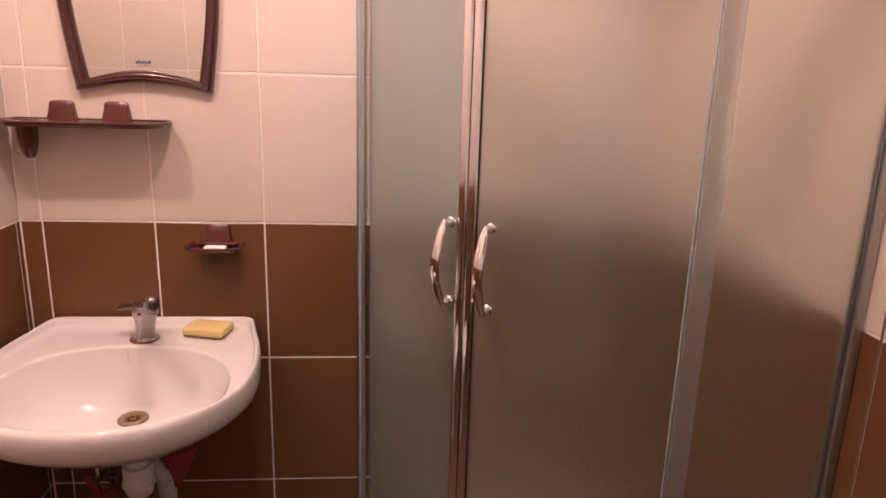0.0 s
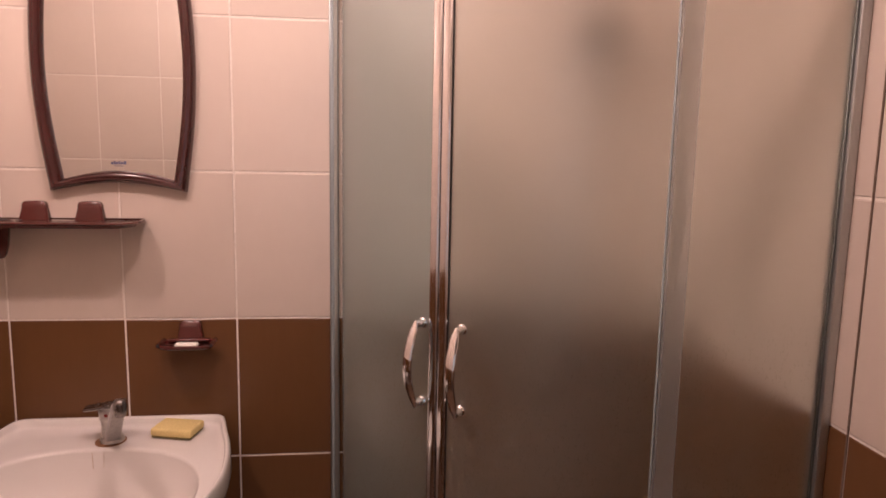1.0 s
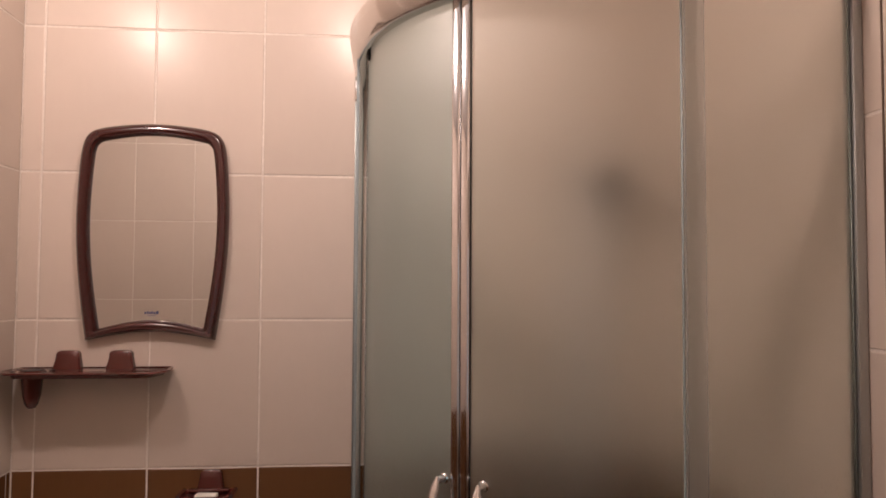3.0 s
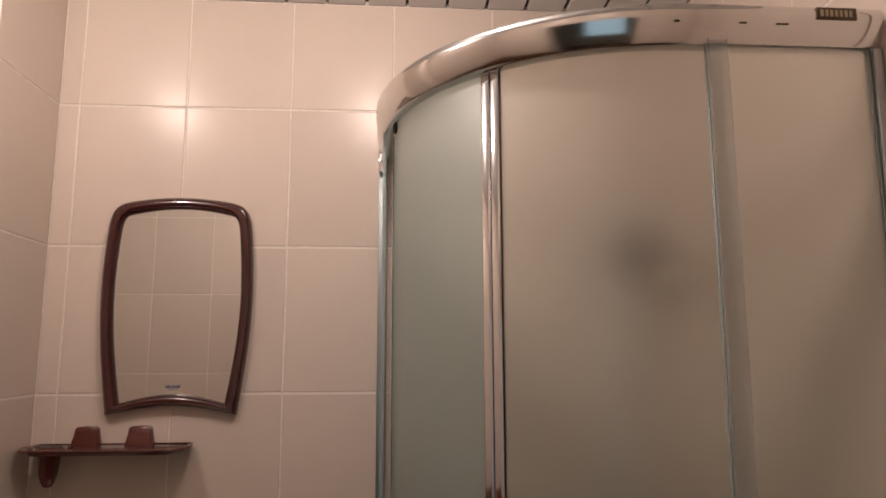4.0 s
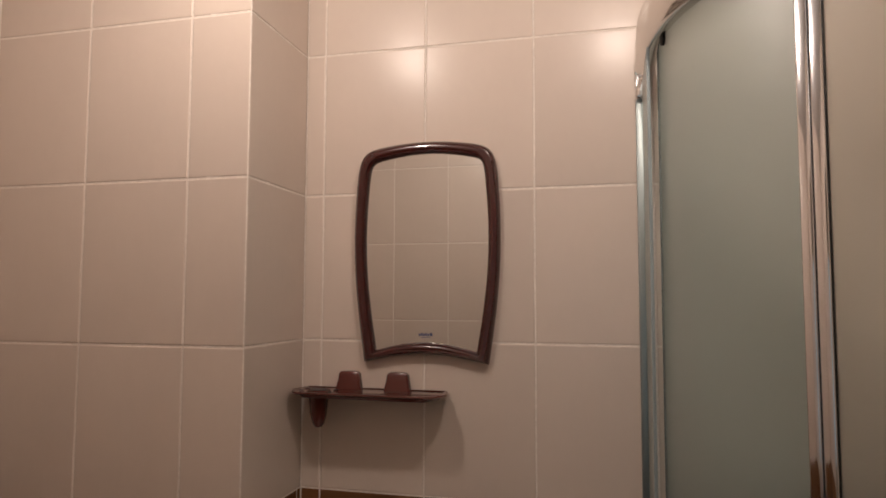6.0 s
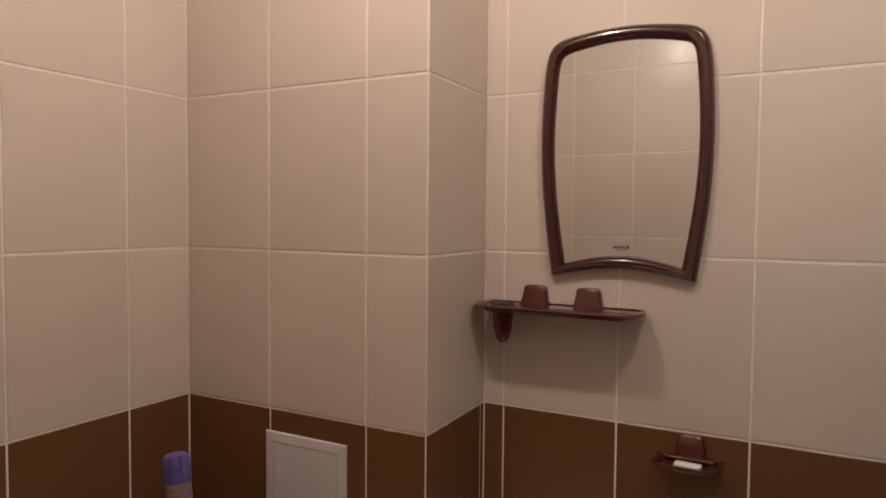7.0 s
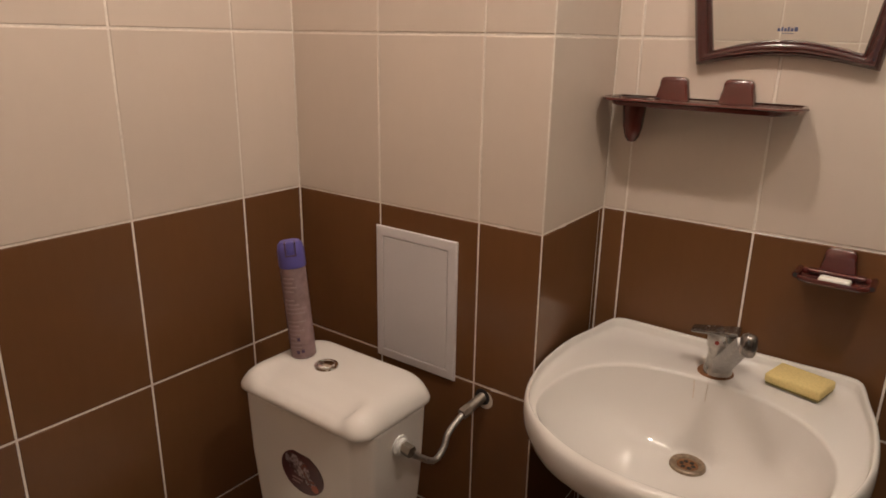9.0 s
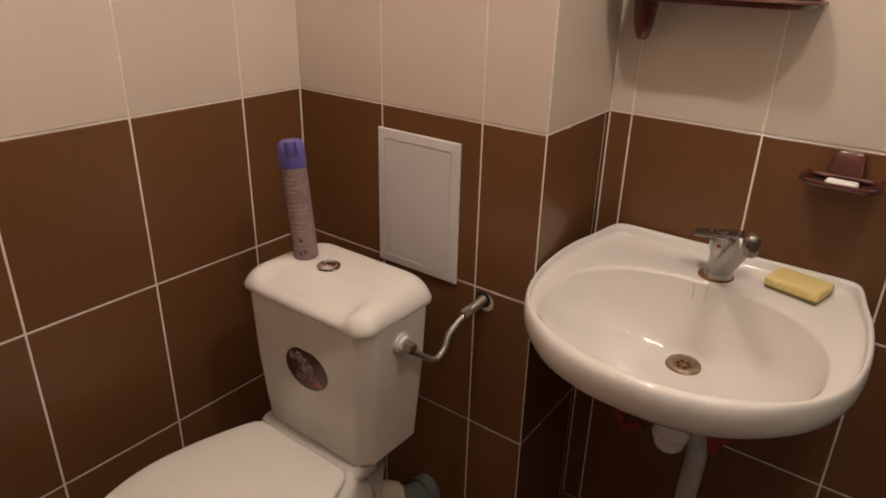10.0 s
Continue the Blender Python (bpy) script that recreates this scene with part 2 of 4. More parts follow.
def add_loft(bm, rings, cap0=True, cap1=True, loop=False):
    """Skin over closed rings of equal length."""
    vr = [[bm.verts.new(p) for p in ring] for ring in rings]
    n = len(vr[0])
    pairs = list(zip(vr, vr[1:])) + ([(vr[-1], vr[0])] if loop else [])
    for a, b in pairs:
        for i in range(n):
            bm.faces.new((a[i], a[(i + 1) % n], b[(i + 1) % n], b[i]))
    if not loop:
        if cap0:
            bm.faces.new(vr[0])
        if cap1:
            bm.faces.new(list(reversed(vr[-1])))
    return bm


def loft(rings, cap0=True, cap1=True, loop=False):
    return add_loft(bmesh.new(), rings, cap0, cap1, loop)


def add_lathe(bm, profile, at, axis=(0, 0, 1), n=28):
    """Profile of (radius, height) turned round an axis."""
    q = Vector((0, 0, 1)).rotation_difference(Vector(axis))
    rings = []
    for r, h in profile:
        rings.append([Vector(at) + q @ Vector((max(r, 1e-5) * math.cos(2 * math.pi * i / n), max(r, 1e-5) * math.sin(2 * math.pi * i / n), h))
                      for i in range(n)])
    return add_loft(bm, rings)


def lathe(profile, at, axis=(0, 0, 1), n=28):
    return add_lathe(bmesh.new(), profile, at, axis, n)


def smooth_path(pts, k=6):
    """Catmull-Rom through points."""
    p = [Vector(a) for a in pts]
    p = [2 * p[0] - p[1]] + p + [2 * p[-1] - p[-2]]
    out = []
    for i in range(1, len(p) - 2):
        for j in range(k):
            t = j / k
            a, b, c, d = p[i - 1], p[i], p[i + 1], p[i + 2]
            out.append(0.5 * (2 * b + (c - a) * t + (2 * a - 5 * b + 4 * c - d) * t * t + (3 * b - a - 3 * c + d) * t ** 3))
    out.append(p[-2])
    return out


def add_tube(bm, pts, radius, n=14):
    """Round tube along points; radius is a number or one for each point. An oval takes (a, b)."""
    pts = [Vector(p) for p in pts]
    rings, up = [], None
    for i, p in enumerate(pts):
        d = (pts[min(i + 1, len(pts) - 1)] - pts[max(i - 1, 0)]).normalized()
        if up is None:
            up = Vector((0, 0, 1)) if abs(d.z) < 0.9 else Vector((0, 1, 0))
        side = d.cross(up).normalized()
        up = side.cross(d).normalized()
        r = radius[i] if isinstance(radius, list) else radius
        ra, rb = r if isinstance(r, tuple) else (r, r)
        rings.append([p + side * (ra * math.cos(2 * math.pi * j / n)) + up * (rb * math.sin(2 * math.pi * j / n)) for j in range(n)])
    return add_loft(bm, rings)


def tube(pts, radius, n=14):
    return add_tube(bmesh.new(), pts, radius, n)


# ---- walls ----
PITCH, ROW, EDGE = 0.2645, 0.3585, 1.077
GAP, RECESS = 0.0044, 0.0012
ROWS = [0.0] + [EDGE + ROW * k for k in (-2, -1, 0, 1, 2, 3)] + [CEILING]
TILE_MESH = {}
TILES = []


def tile_mesh(w, h, mat):
    """One glazed tile: face, softened edge and sides; x along the wall, -y out of it."""
    key = (round(w, 3), round(h, 3), mat.name)
    if key in TILE_MESH:
        return TILE_MESH[key]
    w, h, _ = key
    c, d = 0.0016, 0.0012
    bm = bmesh.new()
    ring = lambda i, y: [bm.verts.new((x, y, z)) for x, z in ((i, i), (w - i, i), (w - i, h - i), (i, h - i))]
    a, b, f = ring(0, 0.006), ring(0, d), ring(c, 0)
    for p, q in ((a, b), (b, f)):
        for i in range(4):
            bm.faces.new((p[i], p[(i + 1) % 4], q[(i + 1) % 4], q[i]))
    bm.faces.new(f)
    TILE_MESH[key] = mesh_of("tile", bm, mat)
    return TILE_MESH[key]


def wall(name, p0, p1, joints, ext=(0.1, 0.1), door=None, label="", low=()):
    """A tiled wall that runs from p0 to p1 with the room on its right hand; joints are distances from p0, those in low only cut the brown rows, door is (from, to, top)."""
    p0, p1 = Vector((*p0, 0)), Vector((*p1, 0))
    run = (p1 - p0).length
    u = (p1 - p0).normalized()
    out = Vector((u.y, -u.x, 0))
    m = Matrix((( u.x, -out.x, 0, p0.x), (u.y, -out.y, 0, p0.y), (0, 0, 1, 0), (0, 0, 0, 1)))
    bm = bmesh.new()
    spans = [(-ext[0], run + ext[1], 0.0, CEILING + 0.1)]
    if door:
        spans = [(-ext[0], door[0], 0, CEILING + 0.1), (door[1], run + ext[1], 0, CEILING + 0.1), (door[0], door[1], door[2], CEILING + 0.1)]
    for a, b, z0, z1 in spans:
        add_box(bm, (a, RECESS, z0), (b, 0.1, z1), m=m)
    ob = solid(name, bm, GROUT, label, "wall", smooth=0, kind="structure")
    for brown in (True, False):
        cuts = sorted({0.0, run, *[j for j in [*joints, *(low if brown else ())] if 0.004 < j < run - 0.004], *(door[:2] if door else ())})
        for a, b in zip(cuts, cuts[1:]):
            rows = list(ROWS)
            if door and a >= door[0] - 0.001 and b <= door[1] + 0.001:
                rows = [door[2]] + [r for r in rows if r > door[2] + 0.02]
            for z0, z1 in zip(rows, rows[1:]):
                g0 = GAP / 2
                if (z1 < EDGE + 0.01) == brown and b - a - GAP > 0.004:
                    TILES.append((ob, m @ Matrix.Translation((a + g0, 0, z0 + g0)), b - a - GAP, z1 - z0 - GAP, BROWN if brown else CREAM))
    return ob


X_WEST, X_EAST, Y_PIER, Y_SOUTH = -0.642, 1.637, -0.291, -1.50
PIER = (0.028, Y_PIER)
CORNER = (0.020, 0.0)
north = wall("wall_north", CORNER, (X_EAST, 0), [0.050 + 0.2632 * k for k in range(8)],
             label="wall of cream tiles over brown tiles with pale grout")
pier_front = wall("wall_pier", (X_WEST, Y_PIER), PIER, [0.261, 0.261 + 0.264], ext=(0.1, -0.003),
                  label="boxed-in pipe shaft front of cream and brown tiles")
pier_side = wall("wall_pier_side", PIER, CORNER, [], low=[0.2720], ext=(-0.003, 0.0),
                 label="side of the pipe shaft in cream and brown tiles")
west = wall("wall_west", (X_WEST, Y_SOUTH), (X_WEST, Y_PIER), [(-0.457 - PITCH * k) - Y_SOUTH for k in range(4)],
            label="wall of cream tiles over brown tiles beside the toilet")
east = wall("wall_east", (X_EAST, 0), (X_EAST, Y_SOUTH), [0.776 + PITCH * k for k in range(-2, 3)],
            label="wall of cream tiles over brown tiles beside the shower")
south = wall("wall_south", (X_EAST, Y_SOUTH), (X_WEST, Y_SOUTH), [X_EAST - (-0.24 + PITCH * k) for k in range(-1, 7)],
             door=(X_EAST - 1.22, X_EAST - 0.44, 2.03), label="tiled wall with the open doorway")

# grout bead up the outer corner of the shaft
bm = bmesh.new()
add_box(bm, (PIER[0] - 0.0035, PIER[1] + 0.0002, 0.0), (PIER[0] - 0.0004, PIER[1] + 0.0035, CEILING), 0.001, 1)
solid("trim", bm, GROUT, "pale grout bead up the shaft corner", "trim", kind="structure")

solid("trim", box((X_EAST - 0.0008, -0.7776, 0.0), (X_EAST + 0.001, -0.7746, CEILING)), JOINT, "dark unfilled joint between two wall tiles", "trim", smooth=0, kind="structure")
solid("floor", box((X_WEST - 0.1, -3.3, -0.1), (X_EAST + 0.1, 0.1, 0.0)), FLOOR, "dark brown tiled floor", "floor", smooth=0, kind="structure")

# hall behind the doorway
HALL = material("hall_plaster", (0.50, 0.44, 0.36), 0.9, vary=0.06, grain=0.05, bump=0.3, bump_scale=120)
bm = bmesh.new()
for lo, hi in (((-0.742, -3.3, 0), (0.10, -3.2, 2.55)), ((0.95, -3.3, 0), (1.737, -3.2, 2.55)), ((0.10, -3.3, 0), (0.95, -3.2, 0.95)), ((0.10, -3.3, 2.1), (0.95, -3.2, 2.55))):
    add_box(bm, lo, hi)
solid("wall_hall_south", bm, HALL, "plain plastered hall wall with a window", "wall", smooth=0, kind="structure")
SKY = bpy.data.materials.new("daylight_backdrop")
SKY.use_nodes = True
SKY.node_tree.nodes["Principled BSDF"].inputs["Base Color"].default_value = (0, 0, 0, 1)
SKY.node_tree.nodes["Principled BSDF"].inputs["Emission Color"].default_value = (0.62, 0.88, 1.0, 1)
SKY.node_tree.nodes["Principled BSDF"].inputs["Emission Strength"].default_value = 1.0
solid("backdrop", box((0.0, -3.42, 0.85), (1.05, -3.40, 2.2)), SKY, "pale daylight outside the hall window", "backdrop", smooth=0, kind="structure")
for nm, lo, hi in (("wall_hall_west", (-0.742, -3.2, 0), (-0.642, -1.603, 2.55)),
                   ("wall_hall_east", (1.637, -3.2, 0), (1.737, -1.603, 2.55))):
    solid(nm, box(lo, hi), HALL, "plain plastered hall wall", "wall", smooth=0, kind="structure")
solid("ceiling_hall", box((-0.742, -3.3, CEILING), (1.737, -1.603, 2.55)), PLASTER, "plain hall ceiling", "ceiling", smooth=0, kind="structure")

# slatted ceiling, dark joints between the slats
bm = bmesh.new()
add_box(bm, (X_WEST - 0.1, Y_SOUTH - 0.1, CEILING + 0.012), (X_EAST + 0.1, 0.1, CEILING + 0.1))
for f in bm.faces:
    f.material_index = 1
k0 = 0.469 - 0.1062 * 11
for k in range(23):
    x0 = max(k0 + 0.1062 * k + 0.004, X_WEST + 0.001)
    x1 = min(k0 + 0.1062 * (k + 1) - 0.004, X_EAST - 0.001)
    if x1 - x0 > 0.01:
        add_box(bm, (x0, Y_SOUTH + 0.001, CEILING), (x1, -0.001, CEILING + 0.011), 0.003, 1)
solid("ceiling", bm, [SLAT, DARK], "white lacquered slats with dark joints", "ceiling", smooth=0, kind="structure")


# ---- downlights ----
def downlight(x, y):
    t = thing("ceiling_lamp", (x, y, CEILING), "round chrome ceiling spotlight with a frosted bulb", "lamp", "ceiling spotlights")
    part("ring", lathe([(0.030, 0), (0.046, 0), (0.048, -0.003), (0.044, -0.007), (0.034, -0.008), (0.030, -0.004)], (x, y, CEILING)), CHROME, t)
    part("bulb", lathe([(0.012, 0.0), (0.028, -0.004), (0.030, -0.012), (0.024, -0.020), (0.010, -0.024), (0.0, -0.0245)], (x, y, CEILING)), BULB, t)
    return t


for lx, ly in LAMPS:
    downlight(lx, ly)


# ---- shower cabin ----
CX, CY, RG = 1.337, -0.229, 0.490
Z_RAIL0, Z_RAIL1 = 2.012, 2.078
Z_TRAY = 0.15


def on_arc(deg, r):
    """Point of the quarter circle: 0 faces the north panel's side, 90 the east panel's."""
    a = radians(deg)
    return Vector((CX - r * math.cos(a), CY - r * math.sin(a), 0))


def plan_line(r, a0=0.0, a1=90.0, n=28, legs=True):
    """The cabin's line in plan at distance r from the arc's centre, from the north wall to the east wall."""
    pts = [on_arc(a0 + (a1 - a0) * i / n, r) for i in range(n + 1)]
    if legs:
        pts = [Vector((CX - r, -0.0008, 0))] + pts + [Vector((X_EAST - 0.0008, CY - r, 0))]
    return pts


def normals_of(pts):
    ns = []
    for i in range(len(pts)):
        d = (pts[min(i + 1, len(pts) - 1)] - pts[max(i - 1, 0)]).normalized()
        ns.append(Vector((d.y, -d.x, 0)))
    return ns


def sweep(pts, profile):
    """A profile of (outwards, z) drawn along a line in plan."""
    ns = normals_of(pts)
    side = 1 if (ns[0] + ns[-1]).dot(pts[len(pts) // 2] - Vector((CX, CY, 0))) > 0 else -1
    return loft([[p + n * (side * o) + Vector((0, 0, z)) for o, z in profile] for p, n in zip(pts, ns)])


def bowed(z0, z1, deep, back=-0.014):
    """Closed section: flat underside, a face that leans outwards to its fullest point near the top, rounded over."""
    line = smooth_path([(deep * o, 0, z0 + (z1 - z0) * k) for o, k in ((0.20, 0.0), (0.34, 0.05), (0.62, 0.25), (0.86, 0.50), (0.985, 0.70), (0.97, 0.83), (0.80, 0.94), (0.50, 1.0))], 3)
    return [(p.x, p.z) for p in line] + [(back, z1), (back, z0)]


cabin = thing("shower_cabin", (CX, CY, 0.0), "quarter-round shower cabin with satin glass and chrome rails", "shower cabin")
part("top_rail", sweep(plan_line(RG), bowed(Z_RAIL0, Z_RAIL1, 0.026)), RAIL, cabin, "polished curved top rail")
part("bottom_rail", sweep(plan_line(RG), bowed(Z_TRAY, Z_TRAY + 0.05, 0.020)), RAIL, cabin)
# tray: a rounded slab on the floor, butted to both walls
foot = [Vector((CX - RG - 0.03, -0.001, 0))] + [on_arc(90 * i / 24, RG + 0.03) for i in range(25)] + [Vector((X_EAST - 0.001, CY - RG - 0.03, 0)), Vector((X_EAST - 0.001, -0.001, 0))]
part("tray", loft([[p + Vector((0, 0, 0.001)) for p in foot], [p + Vector((0, 0, Z_TRAY - 0.004)) for p in foot],
                   [p.lerp(Vector((1.45, -0.2, 0)), 0.006) + Vector((0, 0, Z_TRAY)) for p in foot]]), CERAMIC, cabin, "white shower tray")


def pane(name, pts, z0, z1, label, mat=GLASS):
    ob = part(name, sweep(pts, [(0.0025, z0), (0.0025, z1), (-0.0025, z1), (-0.0025, z0)]), mat, cabin, label)
    ob.visible_shadow = False
    return ob


ZG0, ZG1 = Z_TRAY + 0.04, Z_RAIL0 + 0.012
MEET = 49.4
RD, RF = 0.472, RG + 0.006
pane("fixed_pane", [Vector((CX - RF, -0.02 - 0.225 * i / 4, 0)) for i in range(5)], ZG0, ZG1, "fixed satin glass pane at the basin side", GREENISH)
pane("fixed_pane", [Vector((1.351 + 0.272 * i / 4, CY - RF, 0)) for i in range(5)], ZG0, ZG1, "fixed satin glass pane at the side wall")
left_door = pane("door", [Vector((CX - RD, -0.188, 0))] + plan_line(RD, 0, MEET - 1.9, legs=False), ZG0, ZG1, "curved sliding door of satin glass", GREENISH)
right_door = pane("door", plan_line(RD, MEET + 1.9, 90, legs=False) + [Vector((1.387, CY - RD, 0))], ZG0, ZG1, "curved sliding door of satin glass")


def upright(name, deg, r, w, d, mat, parent, label="", z0=ZG0, z1=ZG1, bevel=0.004):
    """An upright bar on the arc: w along it, d across it."""
    p = on_arc(deg, r)
    m = Matrix.Translation((p.x, p.y, 0)) @ pose(0, 0, 0, 0, 0, deg - 90)
    return part(name, box((-w / 2, -d / 2, z0), (w / 2, d / 2, z1), bevel, 3, m), mat, parent, label)


upright("closing_strip", MEET - 1.15, RD + 0.001, 0.0175, 0.012, CHROME, left_door, "chrome closing strip", bevel=0.0035)
upright("closing_strip", MEET + 1.15, RD + 0.001, 0.0175, 0.012, CHROME, right_door, "chrome closing strip", bevel=0.0035)
upright("magnet_seal", MEET, RD - 0.003, 0.004, 0.012, BLACK, right_door, "dark magnetic seal", bevel=0.001)
upright("edge_seal", MEET + 2.30, RD + 0.001, 0.0014, 0.007, BLACK, right_door, "dark edge seal", bevel=0.001)
part("edge_seal", box((CX - RD - 0.004, -0.190, ZG0), (CX - RD + 0.003, -0.184, ZG1), 0.001, 1), BLACK, left_door, "dark edge seal")
part("end_strip", box((CX - RD - 0.005, -0.236, ZG0), (CX - RD - 0.003, -0.196, ZG1)), TEALSEAL, left_door, "clear vinyl end strip")
strip = part("end_strip", box((1.3515, CY - RF - 0.0056, ZG0), (1.3845, CY - RF - 0.0036, ZG1), 0.0006, 1), SEAL, cabin, "clear vinyl strip over the pane's end")
for sx0, sw in ((1.3518, 0.0020), (1.3828, 0.0016)):
    part("strip_rib", box((sx0, CY - RF - 0.0074, ZG0), (sx0 + sw, CY - RF - 0.0056, ZG1), 0.0005, 1), SEAL, strip, "raised vinyl rib")

SEALEDGE = material("vinyl_edge", (0.29, 0.34, 0.35), 0.4, vary=0.06)
for pane_end in (((1.3492, CY - RF - 0.0029, ZG0), (1.3514, CY - RF + 0.0029, ZG1)), ((CX - RF - 0.0032, -0.2475, ZG0), (CX - RF + 0.0032, -0.2445, ZG1))):
    part("pane_edge", box(*pane_end, 0.0008, 1), SEALEDGE, cabin, "pale edge bead of the fixed pane")

# wall channels
bm = box((0.8245, -0.024, Z_TRAY), (CX - RF + 0.005, -0.0006, Z_RAIL1 - 0.02), 0.003, 2)
part("wall_channel", bm, ANODISED, cabin, "aluminium wall channel")
bm = box((X_EAST - 0.0165, CY - RG - 0.0185, Z_TRAY), (X_EAST - 0.0006, CY - RG + 0.010, Z_RAIL0 - 0.001), 0.002, 2)
east_channel = part("wall_channel", bm, SATIN, cabin, "aluminium wall channel")
# Dark strip added for the thin band of shade between pane and channel.
part("channel_lip", box((X_EAST - 0.0205, CY - RF - 0.0060, Z_TRAY + 0.03), (X_EAST - 0.0168, CY - RF + 0.0045, Z_RAIL0 - 0.002), 0.0008, 1), ANODISED, east_channel, "dark strip added for the shade beside the channel")
# end cap of the rail at the north wall
part("rail_end", box((CX - RG - 0.024, -0.040, Z_RAIL0 - 0.035), (CX - RG - 0.004, -0.001, Z_RAIL0 + 0.02), 0.006, 3), CHROME, cabin)


def bow_handle(deg, door):
    """A flat strap that bows out from the glass between two round feet, widest in its upper half."""
    n = on_arc(deg, 1.0) - on_arc(deg, 0.0)
    tv = Vector((-n.y, n.x, 0))
    base = on_arc(deg, RD)
    z0, z1 = 1.068, 1.206
    up = Vector((0, 0, 1))
    off = lambda q: 0.0215 + 0.0215 * math.sin(math.pi * min(1.0, max(0.0, q))) ** 1.25
    rings = []
    for i in range(29):
        q = i / 28
        z = z1 + 0.007 + (z0 - z1 - 0.014) * q
        d = (n * (off(q + 0.01) - off(q - 0.01)) - up * ((z1 - z0 + 0.014) * 0.02)).normalized()
        nv = d.cross(tv).normalized()
        end = min(1.0, 0.35 + 6.0 * min(q, 1 - q))
        w = (0.0066 + 0.0026 * math.sin(math.pi * q ** 0.75)) * end
        th = 0.0036 * end
        c = base + n * off(q) + up * z
        rings.append([c + tv * (w * math.copysign(abs(math.cos(a)) ** 0.7, math.cos(a))) + nv * (th * math.copysign(abs(math.sin(a)) ** 0.8, math.sin(a)))
                      for a in [2 * math.pi * j / 16 for j in range(16)]])
    h = part("handle", loft(rings), CHROME, door, "bowed chrome handle", smooth=60)
    for z in (z0, z1):
        b = lathe([(0.0090, 0.0), (0.0090, 0.004), (0.0068, 0.006), (0.0064, 0.018), (0.0058, 0.022), (0.0, 0.0225)], base + Vector((0, 0, z)), n, 18)
        part("handle_foot", b, CHROME, door)


bow_handle(MEET - 3.9, left_door)
bow_handle(MEET + 5.4, right_door)

# rollers under the rail
for deg in (8.0,):
    p = on_arc(deg, RD + 0.004)
    part("roller", lathe([(0.0, -0.006), (0.009, -0.006), (0.010, -0.003), (0.010, 0.003), (0.006, 0.006), (0.0, 0.006)],
                         (p.x, p.y, Z_RAIL0 - 0.004), tuple(on_arc(deg, 1.0) - on_arc(deg, 0.0)), 14), BLACK, cabin, "dark door roller")

# badge plate on the rail
bx = 1.558
bm_pose = pose(bx, CY - RG - 0.0265, 2.062, 0, 0, 0)
badge = part("badge", box((-0.033, -0.001, -0.010), (0.033, 0.0035, 0.010), 0.0008, 2, bm_pose), BADGE, cabin, "small bronze badge")
bm = bmesh.new()
for i in range(7):
    add_box(bm, (-0.027 + 0.0079 * i, -0.0016, -0.0055), (-0.0222 + 0.0079 * i, -0.0006, 0.0055), m=bm_pose)
part("badge_print", bm, GOLD, badge, "pale embossed bars")
# Slots are not cut; dark bars on the rail paint their shade.
for hx, hw in ((1.300, 0.008), (1.406, 0.012), (1.470, 0.020)):
    part("rail_slot", box((hx - hw / 2, CY - RG - 0.0243, 2.0425), (hx + hw / 2, CY - RG - 0.020, 2.0450), 0.0006, 1), BADGE, cabin, "dark bar for the shade in a narrow slot")

# hand shower on its wall holder
hs = thing("hand_shower", (1.467, -0.001, 1.70), "dark chrome hand shower in a wall holder inside the cabin", "shower head")
part("holder", lathe([(0.022, 0), (0.022, 0.008), (0.014, 0.014), (0.014, 0.05), (0.0, 0.052)], (1.467, -0.0005, 1.70), (0, -1, 0), 20), CHROME, hs)
part("handle", tube(smooth_path([(1.467, -0.045, 1.60), (1.467, -0.052, 1.68), (1.467, -0.070, 1.745)]), [0.010 + 0.0004 * i for i in range(13)], 14), CHROME, hs)
part("spray_head", lathe([(0.014, 0.02), (0.054, 0.012), (0.062, 0.0), (0.060, -0.010), (0.050, -0.013), (0.0, -0.013)], (1.467, -0.085, 1.775), (0, 0.88, 0.47), 28), BLACK, hs, "dark spray plate")
part("hose", tube(smooth_path([(1.467, -0.045, 1.61), (1.45, -0.05, 1.45), (1.40, -0.055, 1.10), (1.30, -0.06, 0.95), (1.22, -0.06, 1.02), (1.19, -0.062, 1.125)], 8), 0.0065, 10), STEEL, hs)

mx = thing("shower_mixer", (1.187, -0.001, 1.16), "chrome wall mixer inside the shower cabin", "mixer tap")
bm = tube([(1.115, -0.06, 1.155), (1.259, -0.06, 1.155)], 0.021, 18)
part("body", bm, WORN, mx)
for x in (1.112, 1.262):
    part("union", lathe([(0.030, 0.0), (0.028, 0.010), (0.014, 0.014), (0.014, 0.06), (0.0, 0.062)], (x, -0.0005, 1.155), (0, -1, 0), 20), CHROME, mx)
part("lever", tube(smooth_path([(1.187, -0.062, 1.172), (1.187, -0.075, 1.195), (1.187, -0.14, 1.215)]), [(0.018 - 0.0006 * i, 0.010 - 0.0003 * i) for i in range(13)], 12), CHROME, mx)


# ---- wall mirror ----
MX, MY = 0.338, -0.0005


